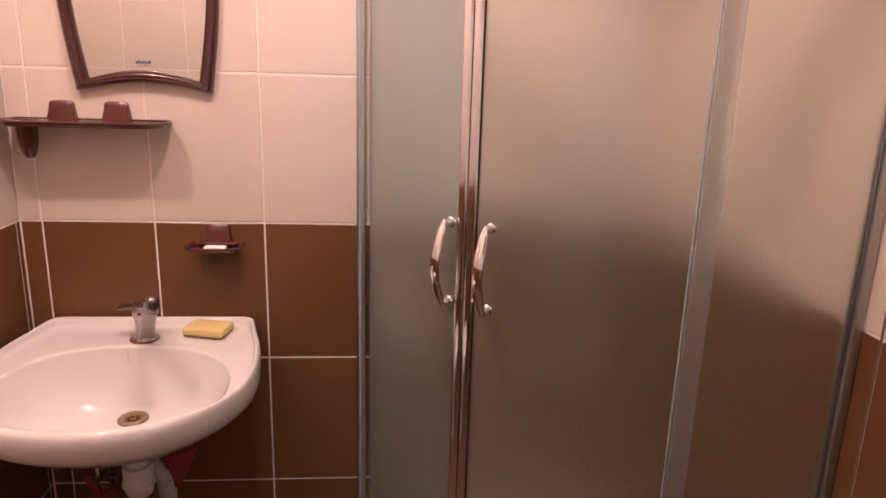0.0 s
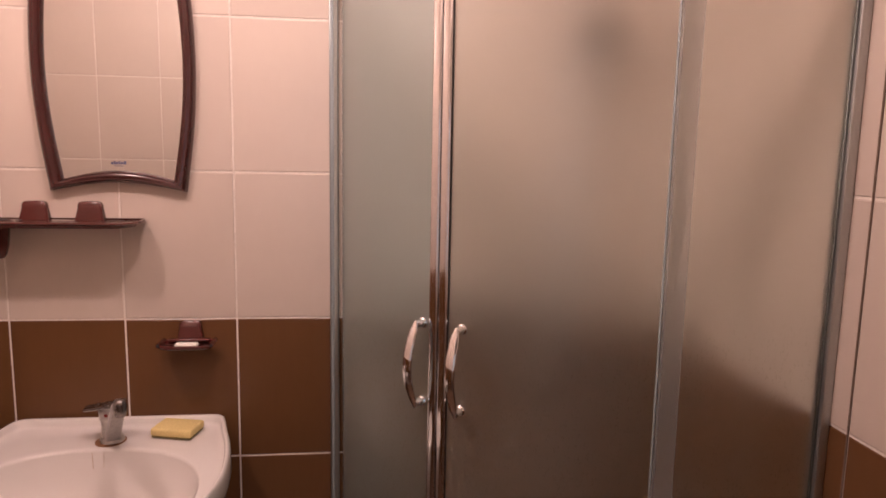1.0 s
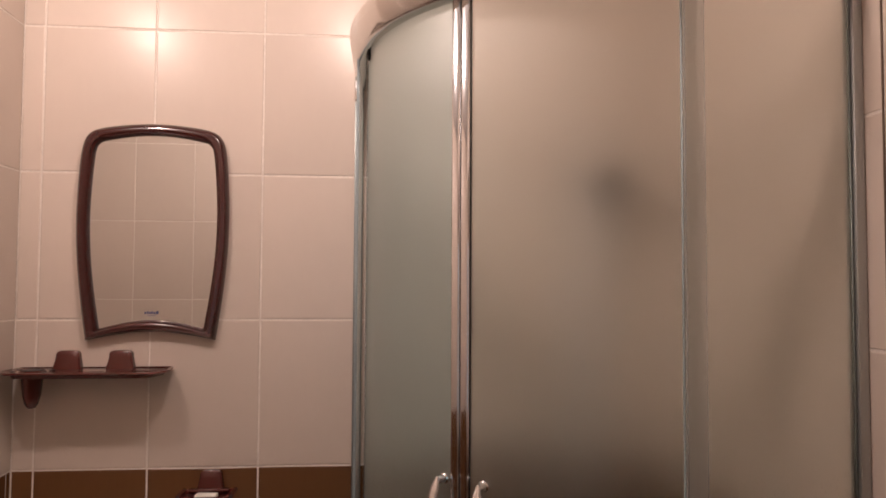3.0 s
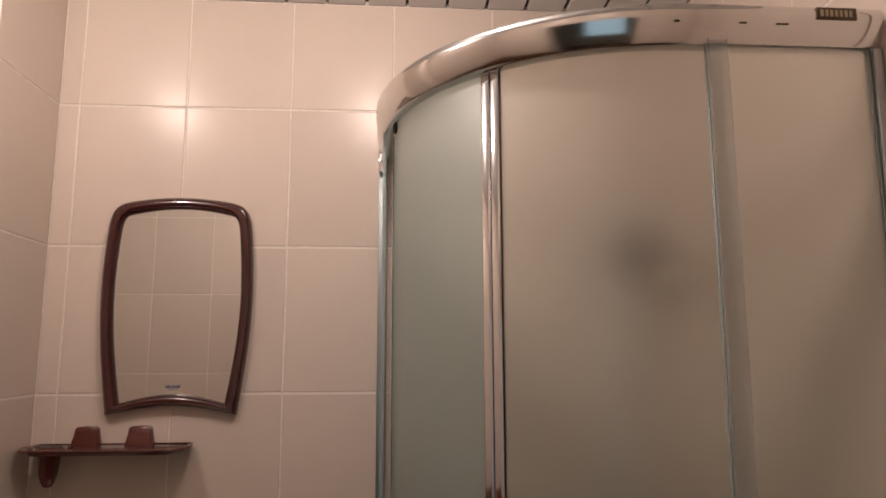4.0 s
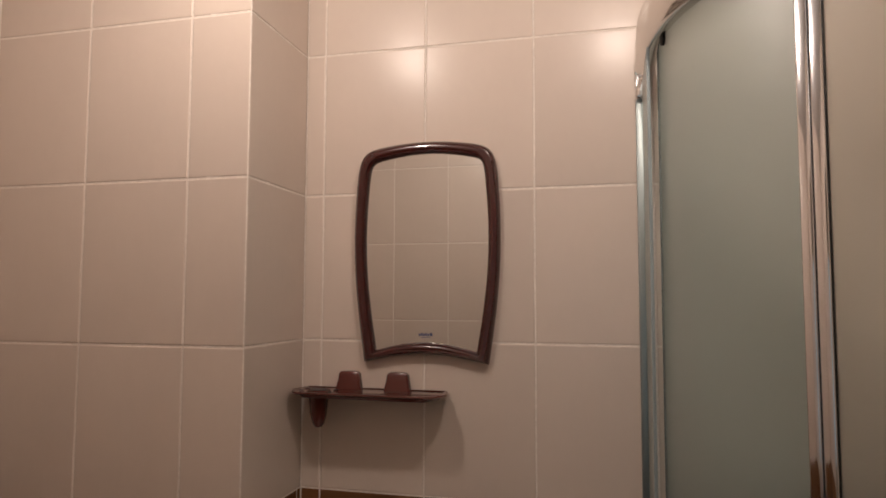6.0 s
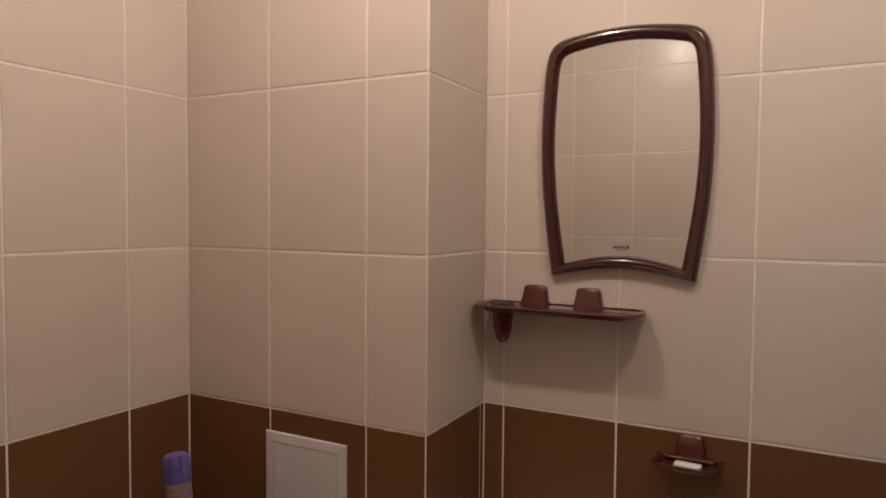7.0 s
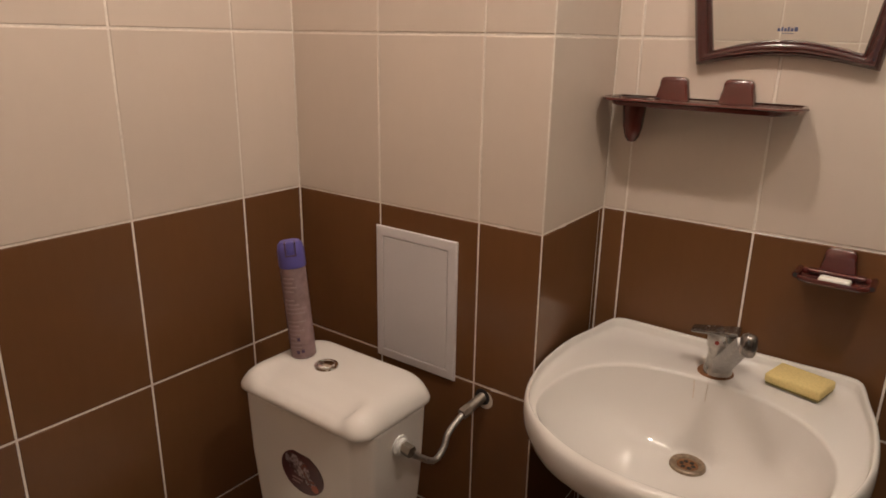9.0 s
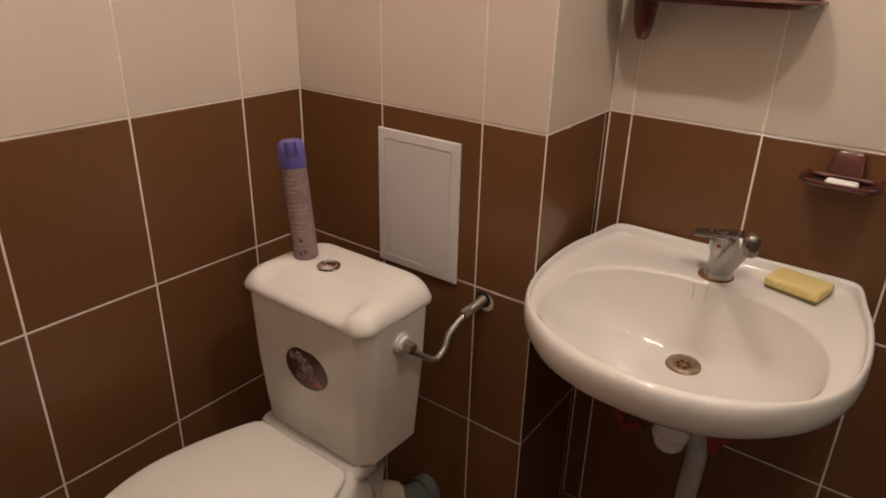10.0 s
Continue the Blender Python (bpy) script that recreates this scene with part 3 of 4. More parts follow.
def mirror_outline(inset=0.0, n=36):
    """Barrel sides, arched top, bottom bowed upwards; upper corners rounded, lower ones sharp."""
    w, z0, z1 = 0.152 - inset, 1.386 + inset, 1.895 - inset
    side = lambda q: w + 0.016 * q + 0.019 * math.sin(math.pi * q)
    pts = []
    for i in range(n):
        pts.append((-w + 2 * w * i / n, z0 + 0.021 * math.sin(math.pi * i / n)))
    for i in range(n):
        pts.append((side(i / n), z0 + (z1 - z0) * i / n))
    for i in range(n):
        pts.append((side(1) * (1 - 2 * i / n), z1 + 0.019 * math.sin(math.pi * i / n)))
    for i in range(n):
        q = 1 - i / n
        pts.append((-side(q), z0 + (z1 - z0) * q))
    rounds = 14 if inset < 0.02 else 5
    for _ in range(rounds):
        for k in (2 * n, 3 * n):
            old = list(pts)
            for j in range(k - 5, k + 6):
                p, q, r = old[j - 1], old[j], old[(j + 1) % len(old)]
                pts[j] = ((p[0] + 2 * q[0] + r[0]) / 4, (p[1] + 2 * q[1] + r[1]) / 4)
    return pts


mir = thing("wall_mirror", (MX, 0, 1.39), "mirror in a barrel-shaped wine-red plastic frame", "mirror")
prof = [(0.0, 0.0), (0.0, -0.010), (0.003, -0.018), (0.008, -0.0225), (0.0115, -0.0215), (0.013, -0.0225), (0.019, -0.0215), (0.0225, -0.0175),
        (0.0238, -0.0182), (0.0262, -0.0150), (0.028, -0.010), (0.028, 0.0)]
rings = []
for ins, y in prof:
    rings.append([Vector((MX + x, MY + y, z)) for x, z in mirror_outline(ins)])
part("frame", loft(rings, cap0=False, cap1=False), SHADEDWINE, mir, "moulded wine-red frame", smooth=50)
g = [Vector((MX + x, -0.0052, z)) for x, z in mirror_outline(0.026)]
part("mirror_glass", loft([g, [p + Vector((0, 0.003, 0)) for p in g]]), MIRROR, mir, "clear mirror glass", smooth=0)
bm = bmesh.new()
for i, (x, w) in enumerate(((-0.0170, 0.0045), (-0.0110, 0.0035), (-0.0060, 0.0040), (-0.0005, 0.0035), (0.0045, 0.0045), (0.0105, 0.0055))):
    add_box(bm, (MX + x, -0.0060, 1.449), (MX + x + w, -0.0054, 1.4565 if i % 2 else 1.4545))
add_box(bm, (MX - 0.010, -0.0060, 1.4450), (MX + 0.010, -0.0054, 1.4462))
part("printed_mark", bm, INK, mir, "small blue printed bars")


# ---- plastic shelf ----
def tab(x0, x1, z0, z1, lean=0.006, d0=0.022, d1=0.014):
    """A rounded upstanding lug on the wall."""
    rings = []
    for y, k in ((-0.001, 0.0), (-d1, 0.0), (-d1 - 0.003, 0.003)):
        pts = []
        for i in range(9):
            a = math.pi * i / 8
            cx, h = (x0 + x1) / 2, (x1 - x0) / 2
            sx = math.copysign(abs(math.cos(a)) ** 0.45, math.cos(a))
            pts.append((cx - sx * (h - 0.006 - k), z1 - 0.018 + (0.018 - k) * math.sin(a) ** 0.6))
        pts = [(x0 + k * 0.3, z0)] + pts + [(x1 - k * 0.3, z0)]
        rings.append([Vector((x, y - (d0 - d1) * max(0, (z1 - z) / (z1 - z0)) ** 1.6 * (0 if y > -0.002 else 1), z)) for x, z in pts])
    return loft(rings)


SZ = 1.317
shelf = thing("bathroom_shelf", (0.22, 0, SZ), "wine-red plastic shelf with two lugs and a beaker pocket", "shelf")


def shelf_ring(x0, x1, ends, front, z):
    """Straight-fronted plate with pointed, rounded ends, as a ring at height z."""
    pts = [(x0 + 0.012, -0.001)]
    for i in range(25):
        q = i / 24
        pts.append((x0 + (x1 - x0) * q, ends - (front + ends) * min(1.0, math.sin(math.pi * q) * 4.2) ** 0.62))
    return [Vector((x, y, z)) for x, y in pts + [(x1 - 0.012, -0.001)]]


part("tray", loft([shelf_ring(0.024, 0.401, -0.058, 0.108, SZ - 0.0002), shelf_ring(0.022, 0.403, -0.058, 0.110, SZ + 0.0015), shelf_ring(0.023, 0.402, -0.058, 0.109, SZ + 0.0046),
                   shelf_ring(0.026, 0.399, -0.057, 0.106, SZ + 0.0052), shelf_ring(0.034, 0.391, -0.054, 0.098, SZ + 0.0030)]), WINE, shelf, smooth=50)
part("skirt", loft([shelf_ring(0.048, 0.380, -0.050, 0.099, SZ - 0.0095), shelf_ring(0.044, 0.384, -0.052, 0.103, SZ - 0.0085), shelf_ring(0.040, 0.388, -0.054, 0.1055, SZ - 0.0014)]), WINE, shelf, "front skirt under the tray", smooth=50)
for x0, x1 in ((0.116, 0.182), (0.238, 0.304)):
    part("lug", tab(x0, x1, SZ - 0.004, SZ + 0.046), WINE, shelf)
part("beaker_pocket", lathe([(0.0, -0.083), (0.008, -0.081), (0.0145, -0.072), (0.0195, -0.052), (0.0225, -0.02), (0.0245, 0.003), (0.0262, 0.0055), (0.0285, 0.004),
                             (0.029, 0.001), (0.025, -0.004)], (0.092, -0.060, SZ), n=24), WINE, shelf, "pointed pocket for a beaker")
# Black disc on the closed pocket paints the shade inside its mouth.
part("pocket_mouth", lathe([(0.0, 0.0064), (0.0212, 0.0064), (0.0212, 0.0050), (0.0, 0.0050)], (0.092, -0.060, SZ), n=24), BLACK, shelf, "black disc for the shade in the open mouth")
# Toothbrush holes are flat black discs, their inner shade given as colour.
for x, y in ((0.052, -0.036), (0.052, -0.068), (0.128, -0.044), (0.130, -0.085)):
    part("brush_hole", lathe([(0.0, 0.0048), (0.0065, 0.0048), (0.0065, 0.0040), (0.0, 0.0040)], (x, y, SZ), n=14), BLACK, shelf, "black disc for the shade in a toothbrush hole")

# ---- soap dish ----
DZ = 1.026
dish = thing("soap_dish", (0.488, 0, DZ), "wine-red plastic soap dish fixed to the wall", "soap dish")


def dish_ring(k, z, j=None):
    out = []
    for i in range(40):
        a = 2 * math.pi * i / 40
        c, sn = math.cos(a), math.sin(a)
        out.append(Vector((0.488 + math.copysign(abs(c) ** 0.55, c) * 0.063 * k, -0.046 + math.copysign(abs(sn) ** 0.5, sn) * 0.036 * (k if j is None else j), z)))
    return out


part("bowl", loft([dish_ring(0.80, DZ - 0.008), dish_ring(0.95, DZ - 0.006), dish_ring(1.0, DZ - 0.001), dish_ring(1.0, DZ + 0.003), dish_ring(0.975, DZ + 0.0045), dish_ring(0.94, DZ + 0.003),
                   dish_ring(0.86, DZ - 0.004)]), WINE, dish, smooth=50)
for sg in (-1, 1):
    part("rolled_end", tube([(0.488 + sg * 0.060, -0.072, DZ + 0.003), (0.488 + sg * 0.060, -0.020, DZ + 0.003)], 0.0058, 14), WINE, dish)
# The rolls are solid; black discs paint the shade of hollow ends.
for sg in (-1, 1):
    part("roll_mouth", lathe([(0.0, 0.0), (0.0046, 0.0), (0.0046, 0.0006), (0.0, 0.0006)], (0.488 + sg * 0.060, -0.0718, DZ + 0.003), (0, -1, 0), 14), BLACK, dish, "black disc for the shade in the hollow end")
part("lug", tab(0.456, 0.520, DZ - 0.006, DZ + 0.0480), WINE, dish)
part("flange", box((0.441, -0.036, DZ + 0.0015), (0.535, -0.018, DZ + 0.0085), 0.003, 3), WINE, dish, "raised bar below the lug")
part("stem", box((0.462, -0.020, DZ - 0.012), (0.514, -0.001, DZ + 0.006), 0.003, 2), WINE, dish)
soap = box((-0.0255, -0.012, 0), (0.0255, 0.012, 0.0105), 0.004, 3, pose(0.490, -0.062, DZ - 0.0035, 0, 0, -4))
solid("soap_bar", soap, SOAP, "worn white bar of soap lying in the dish", "soap")


# ---- wash basin ----
RIM = 0.829
BX = 0.322
HALF = [(0, -0.004), (0.10, -0.004), (0.20, -0.004), (0.222, -0.0055), (0.2395, -0.013), (0.2485, -0.033), (0.2625, -0.085), (0.279, -0.14), (0.291, -0.21), (0.292, -0.28),
        (0.274, -0.36), (0.230, -0.435), (0.155, -0.500), (0.075, -0.530), (0, -0.537)]


def resample(pts, n):
    """n points at even steps along an open line."""
    run = [0.0]
    for p, q in zip(pts, pts[1:]):
        run.append(run[-1] + (q - p).length)
    out, j = [], 0
    for i in range(n):
        d = run[-1] * i / (n - 1)
        while j < len(run) - 2 and run[j + 1] < d:
            j += 1
        k = (d - run[j]) / max(run[j + 1] - run[j], 1e-9)
        out.append(pts[j].lerp(pts[j + 1], k))
    return out


half = resample(smooth_path([(x, y, 0) for x, y in HALF], 6), 73)
OUTER = [Vector((BX + p.x, p.y, 0)) for p in half] + [Vector((BX - p.x, p.y, 0)) for p in reversed(half[1:-1])]
NB = len(OUTER)
OVAL = []
for i in range(NB):
    a = 2 * math.pi * i / NB
    c, sn = math.cos(a), math.sin(a)
    OVAL.append(Vector((BX + 0.001 + 0.244 * math.copysign(abs(sn) ** 0.88, sn), -0.335 + (0.183 if c > 0 else 0.169) * math.copysign(abs(c) ** (0.80 if c > 0 else 0.95), c), 0)))
DRAIN = Vector((0.326, -0.221, 0))


def rim_z(y):
    """The rim falls a little from the tap deck towards the front."""
    k = min(1.0, max(0.0, (-0.10 - y) / 0.26))
    return RIM - 0.027 * k * k * (3 - 2 * k)


def outer_ring(k, z=None, drop=0.0):
    c = Vector((BX, -0.215, 0))
    out = []
    for p in OUTER:
        q = c + (p - c) * k
        q.y = p.y if p.y > -0.02 and k > 0.6 else q.y
        out.append(Vector((q.x, q.y, rim_z(p.y) - drop if z is None else z)))
    return out


def bowl_in(k, g):
    out = []
    for q in OVAL:
        least = 0.19 * k if k < 0.25 else 0.036 + 0.030 * k
        w = DRAIN + (q - DRAIN).normalized() * max(k * (q - DRAIN).length, min(least, 0.97 * (q - DRAIN).length))
        out.append(Vector((w.x, w.y, (rim_z(q.y) - 0.0135) * (1 - g) + 0.663 * g)))
    return out


basin = thing("wash_basin", (BX, 0, RIM - 0.19), "white glazed wall-hung wash basin with rust marks", "wash basin")


def lip_up(y):
    """The edge stands a little higher along the wall."""
    k = min(1.0, max(0.0, (y + 0.13) / 0.11))
    return 0.009 * k * k * (3 - 2 * k)


def lip_ring(d, drop):
    """Inside the outer edge by d metres."""
    out = []
    for p, q in zip(OUTER, OVAL):
        w = p + (q - p).normalized() * d
        out.append(Vector((w.x, w.y, rim_z(p.y) + lip_up(p.y) * (1 if drop < 0.005 else 0.5 if d > 0.01 else 1) - drop)))
    return out


def shelf_of(f, drop):
    out = []
    for p, q in zip(OUTER, OVAL):
        w = (p + (q - p).normalized() * 0.0275).lerp(q, f)
        out.append(Vector((w.x, w.y, rim_z(w.y) - drop)))
    return out


outer = [outer_ring(0.34, 0.646), outer_ring(0.60, 0.664), outer_ring(0.81, 0.698), outer_ring(0.93, 0.727), outer_ring(0.978, 0.742), outer_ring(0.996, 0.760), outer_ring(1.0, 0.774),
         lip_ring(0.0, 0.019), lip_ring(0.002, 0.010), lip_ring(0.006, 0.0035), lip_ring(0.012, 0.0004), lip_ring(0.018, 0.0), lip_ring(0.0215, 0.0015), lip_ring(0.0235, 0.004), lip_ring(0.0258, 0.0100), lip_ring(0.0272, 0.0122),
         shelf_of(0.04, 0.0130), shelf_of(0.40, 0.0136), shelf_of(0.86, 0.0130), shelf_of(0.96, 0.0122), bowl_in(0.998, 0.0), bowl_in(0.990, 0.035), bowl_in(0.972, 0.11), bowl_in(0.93, 0.27), bowl_in(0.86, 0.46),
         bowl_in(0.76, 0.64), bowl_in(0.62, 0.80), bowl_in(0.46, 0.915), bowl_in(0.30, 0.980), bowl_in(0.19, 0.998), bowl_in(0.08, 1.0)]
part("bowl", loft(outer), CERAMIC, basin, smooth=75)
DR = (0.326, -0.220)
dr = part("drain", lathe([(0.0, 0.0), (0.020, 0.0), (0.022, 0.003), (0.030, 0.005), (0.0325, 0.003), (0.034, -0.006)], (*DR, 0.6652), n=30), DRAINMETAL, basin, "dull metal drain ring")
# The drain is closed; dark discs paint the shade in its holes.
for i in range(6):
    a = math.pi / 3 * i
    part("drain_hole", lathe([(0.0, 0.0012), (0.0042, 0.0012), (0.0042, 0.0004), (0.0, 0.0004)],
                             (DR[0] + 0.011 * math.cos(a), DR[1] + 0.011 * math.sin(a), 0.6652), n=12), DARK, dr, "dark disc for the shade in a drain hole")
# rust round the tap and two thin runs below it
part("rust_ring", lathe([(0.0, 0.0010), (0.0305, 0.0010), (0.0335, 0.0), (0.034, -0.002), (0.0, -0.002)], (0.326, -0.108, RIM - 0.0128), n=24), RUST, basin, "brown rust ring under the tap")
part("strainer", lathe([(0.0, 0.0004), (0.0195, 0.0004), (0.0195, -0.001), (0.0, -0.001)], (*DR, 0.6652), n=24), RUST, dr, "rusty strainer plate")
part("bracket", box((BX - 0.12, -0.05, RIM - 0.175), (BX + 0.12, -0.001, RIM - 0.10), 0.004), CERAMIC, basin)

# tap
TX, TY, TZ = 0.329, -0.108, RIM - 0.0128
tap = thing("basin_tap", (TX, TY, TZ), "limescaled chrome single-lever basin tap with rust", "tap")
part("body", lathe([(0.027, 0.0), (0.0265, 0.008), (0.0225, 0.014), (0.0215, 0.040), (0.0222, 0.052), (0.0255, 0.056), (0.0262, 0.074), (0.0235, 0.083), (0.0, 0.085)], (TX, TY, TZ), n=26), WORN, tap)
sd = Vector((0.64, -0.77, 0)).normalized()


def bar(p, q, w, h, taper=0.8, bevel=0.003):
    """A tapered flat bar from p to q."""
    p, q = Vector(p), Vector(q)
    d = (q - p).normalized()
    sv = d.cross(Vector((0, 0, 1))).normalized()
    uv = sv.cross(d)
    bm = bmesh.new()
    rings = []
    for c, k in ((p, 1.0), (q, taper)):
        rings.append([c + sv * (w / 2 * k * a) + uv * (h / 2 * k * e) for a, e in ((-1, -1), (1, -1), (1, 1), (-1, 1))])
    add_loft(bm, rings)
    bmesh.ops.bevel(bm, geom=list(bm.edges), offset=bevel, segments=2, profile=0.5, affect="EDGES")
    return bm


s0 = Vector((TX + 0.004, TY - 0.008, TZ + 0.012))
s1 = Vector((0.397, -0.254, TZ + 0.134))
part("spout", bar(s0, s1, 0.031, 0.025, 0.82, 0.003), LIMESCALE, tap, "flat limescaled spout")
e = Vector((0.406, -0.270, TZ + 0.143))
part("aerator", lathe([(0.0, -0.022), (0.0105, -0.022), (0.0125, -0.017), (0.0138, -0.006), (0.0140, 0.006), (0.0118, 0.012), (0.006, 0.0155), (0.0, 0.0165)], e, n=22), DARKCHROME, tap, "round chrome spout end, darkened by colour")
part("lever", bar((TX + 0.030, TY + 0.004, TZ + 0.089), (0.273, -0.113, TZ + 0.079), 0.044, 0.011, 0.66), DARKCHROME, tap, "flat chrome lever with a dark reflection in its colour")
for da, z0, z1, w in ((-78, 0.012, 0.046, 0.0022), (-58, 0.016, 0.054, 0.0028), (-100, 0.010, 0.026, 0.0016)):
    a = radians(da)
    d = Vector((math.cos(a), math.sin(a), 0))
    rad = lambda z: 0.0213 if z > 0.013 else 0.0240
    part("rust_streak", tube([Vector((TX, TY, TZ + z0 + (z1 - z0) * i / 4)) + d * rad(z0 + (z1 - z0) * i / 4) for i in range(5)], [(w, 0.0012), (w * 0.7, 0.0012), (w, 0.0012), (w * 0.6, 0.0012), (w * 0.9, 0.0012)], 8), RUST, tap, "brown rust streak")
part("temperature_mark", lathe([(0.0, 0.0008), (0.0042, 0.0008), (0.0042, -0.003), (0.0, -0.003)], (TX - 0.002, TY - 0.0258, TZ + 0.070), (-0.05, -1, 0.05), 12), REDPAINT, tap, "small red dot")

sponge = thing("sponge", (0.468, -0.078, RIM - 0.0105), "yellow household sponge lying on the basin rim", "sponge")
mm = pose(0.468, -0.080, RIM - 0.0105, 0, 0, -13)
bm = box((-0.050, -0.036, 0.003), (0.050, 0.036, 0.0215), 0.005, 3, mm)
part("foam", bm, SPONGE, sponge)
part("scourer", box((-0.048, -0.034, 0.0), (0.048, 0.034, 0.003), 0.001, 1, mm), SPONGE_PAD, sponge, "thin dark scouring pad")

# rust runs on the back of the bowl under the tap
for x0, x1, w in ((0.300, 0.303, 0.0013), (0.326, 0.3255, 0.0010)):
    rings = []
    for p, q in ((0, 0.035), (1, 0.11), (2, 0.27)):
        f = (0.990, 0.972, 0.93)[p]
        edge = min((o for o in OVAL if o.y > -0.335), key=lambda o: abs(DRAIN.x + (o.x - DRAIN.x) * f - x0))
        y = DRAIN.y + (edge.y - DRAIN.y) * f
        z = (rim_z(edge.y) - 0.0135) * (1 - q) + 0.663 * q
        x = x0 + (x1 - x0) * p / 2
        rings.append([Vector((x - w, y + 0.001, z - 0.0008)), Vector((x, y - 0.0012, z + 0.0004)), Vector((x + w, y + 0.001, z - 0.0008))])
    part("rust_run", loft(rings), RUSTRUN, basin, "faint brown rust run")

# trap and waste pipe under the basin
trap = thing("bottle_trap", (DR[0], DR[1], 0.46), "white bottle trap with a grey waste pipe under the basin", "trap")
part("neck", lathe([(0.022, 0.0), (0.022, 0.09), (0.030, 0.10), (0.030, 0.125)], (DR[0] + 0.004, DR[1] - 0.01, 0.525), n=20), WHITE, trap)
part("cup", lathe([(0.0, 0.0), (0.018, 0.002), (0.028, 0.012), (0.032, 0.026), (0.0335, 0.034), (0.0365, 0.036), (0.0365, 0.041), (0.0335, 0.043), (0.033, 0.085), (0.0, 0.086)],
                  (DR[0] + 0.004, DR[1] - 0.01, 0.470), n=26), WHITE, trap)
part("waste_pipe", tube(smooth_path([(DR[0] + 0.01, DR[1] + 0.00, 0.540), (0.362, -0.205, 0.530), (0.378, -0.190, 0.47), (0.374, -0.188, 0.33), (0.366, -0.186, 0.0)], 6), 0.0205, 18), PALEGREY, trap, "grey waste pipe")

# cloth on the pipe and two angle valves
bm = bmesh.new()
rings = []
for i in range(9):
    s = i / 8
    ring = []
    for j in range(20):
        a = 2 * math.pi * j / 20
        r = (0.040 - 0.022 * s) * (1 + 0.20 * math.sin(3 * a + 4 * s) + 0.12 * math.sin(7 * a + 9 * s))
        ring.append(Vector((0.405 - 0.012 * s + r * math.cos(a), -0.185 + 0.6 * r * math.sin(a), 0.566 - 0.095 * s)))
    rings.append(ring)
solid("cloth", add_loft(bm, rings), RED, "crumpled red cloth tied round the waste pipe", "cloth", smooth=60)


def angle_valve(x, z, turn):
    v = thing("angle_valve", (x, -0.001, z), "small supply valve with a red handle on the tiled wall", "valve", "supply valves")
    part("body", tube([(x, -0.001, z), (x, -0.145, z)], 0.010, 14), BRASS, v)
    part("nut", tube([(x, -0.125, z), (x, -0.125, z + 0.035)], 0.010, 8), CHROME, v)
    m = pose(x, -0.152, z, 0, turn, 0)
    part("handle", box((-0.028, -0.006, -0.010), (0.028, 0.005, 0.010), 0.003, 2, m), REDPAINT, v, "red lever handle")
    part("supply_hose", tube(smooth_path([(x, -0.125, z + 0.03), (x + 0.01, -0.125, z + 0.08), (x + 0.04, -0.12, z + 0.17)]), 0.0065, 10), BLACK, v, "dark flexible hose")


angle_valve(0.192, 0.455, 65)
angle_valve(0.226, 0.428, -35)


# ---- toilet ----
def rrect(x0, x1, y0, y1, r, z, n=5):
    """Rounded rectangle ring."""
    out = []
    for cx, cy, a0 in ((x1 - r, y1 - r, 0), (x0 + r, y1 - r, 90), (x0 + r, y0 + r, 180), (x1 - r, y0 + r, 270)):
        for i in range(n + 1):
            a = radians(a0 + 90 * i / n)
            out.append(Vector((cx + r * math.cos(a), cy + r * math.sin(a), z)))
    return out


LX0, LX1, LY0, LY1, LZ = -0.469, -0.114, -0.644, -0.424, 0.742
CXT = -0.288
toilet = thing("toilet", (CXT, -0.75, 0), "white ceramic close-coupled toilet with a closed seat", "toilet")
rr = lambda a, b, c, d, r, z: rrect(a, b, c, d, r, z, 1)
body = loft([rr(-0.458, -0.147, -0.614, LY1 - 0.006, 0.028, 0.408), rr(-0.461, -0.141, LY0 + 0.022, LY1 - 0.005, 0.029, 0.47), rr(LX0 + 0.003, -0.126, LY0 + 0.012, LY1 - 0.005, 0.030, 0.60),
             rr(LX0 + 0.002, LX1 - 0.002, LY0 + 0.005, LY1 - 0.004, 0.033, LZ)])
bmesh.ops.bevel(body, geom=list(body.edges), offset=0.006, segments=3, profile=0.5, affect="EDGES")
cistern = part("cistern", body, CERAMIC, toilet, "white ceramic cistern", smooth=9)


def dense(ring, n=96):
    return resample(ring + [ring[0]], n + 1)[:-1]


lid = [rrect(LX0 + 0.0015, LX1 - 0.0015, LY0 + 0.0015, LY1 - 0.001, 0.034, LZ + 0.0008, 8), rrect(LX0, LX1, LY0, LY1, 0.035, LZ + 0.0030, 8), rrect(LX0 + 0.0005, LX1 - 0.0005, LY0 + 0.0005, LY1, 0.035, LZ + 0.011, 8)]
lid = [dense(q) for q in lid]
for i, z in ((0.0035, 0.0205), (0.009, 0.0295), (0.016, 0.0365), (0.024, 0.0415), (0.033, 0.0447), (0.044, 0.0465), (0.057, 0.0472), (0.070, 0.0475), (0.084, 0.0476), (0.097, 0.0477)):
    ring = dense(rrect(LX0 + i, LX1 - i, LY0 + i, LY1 - 0.4 * i, 0.040, LZ + z, 8))
    for p in ring:
        k = max(0.0, min(1.0, (min(p.x - LX0, LX1 - p.x) - 0.040) / 0.024))
        k = k * k * (3 - 2 * k)
        d = max(0.0, 1 - abs(p.y - (LY0 + 0.036)) / 0.050)
        p.z -= 0.021 * k * d * d * (3 - 2 * d)
    lid.append(ring)
LTOP = LZ + 0.0475
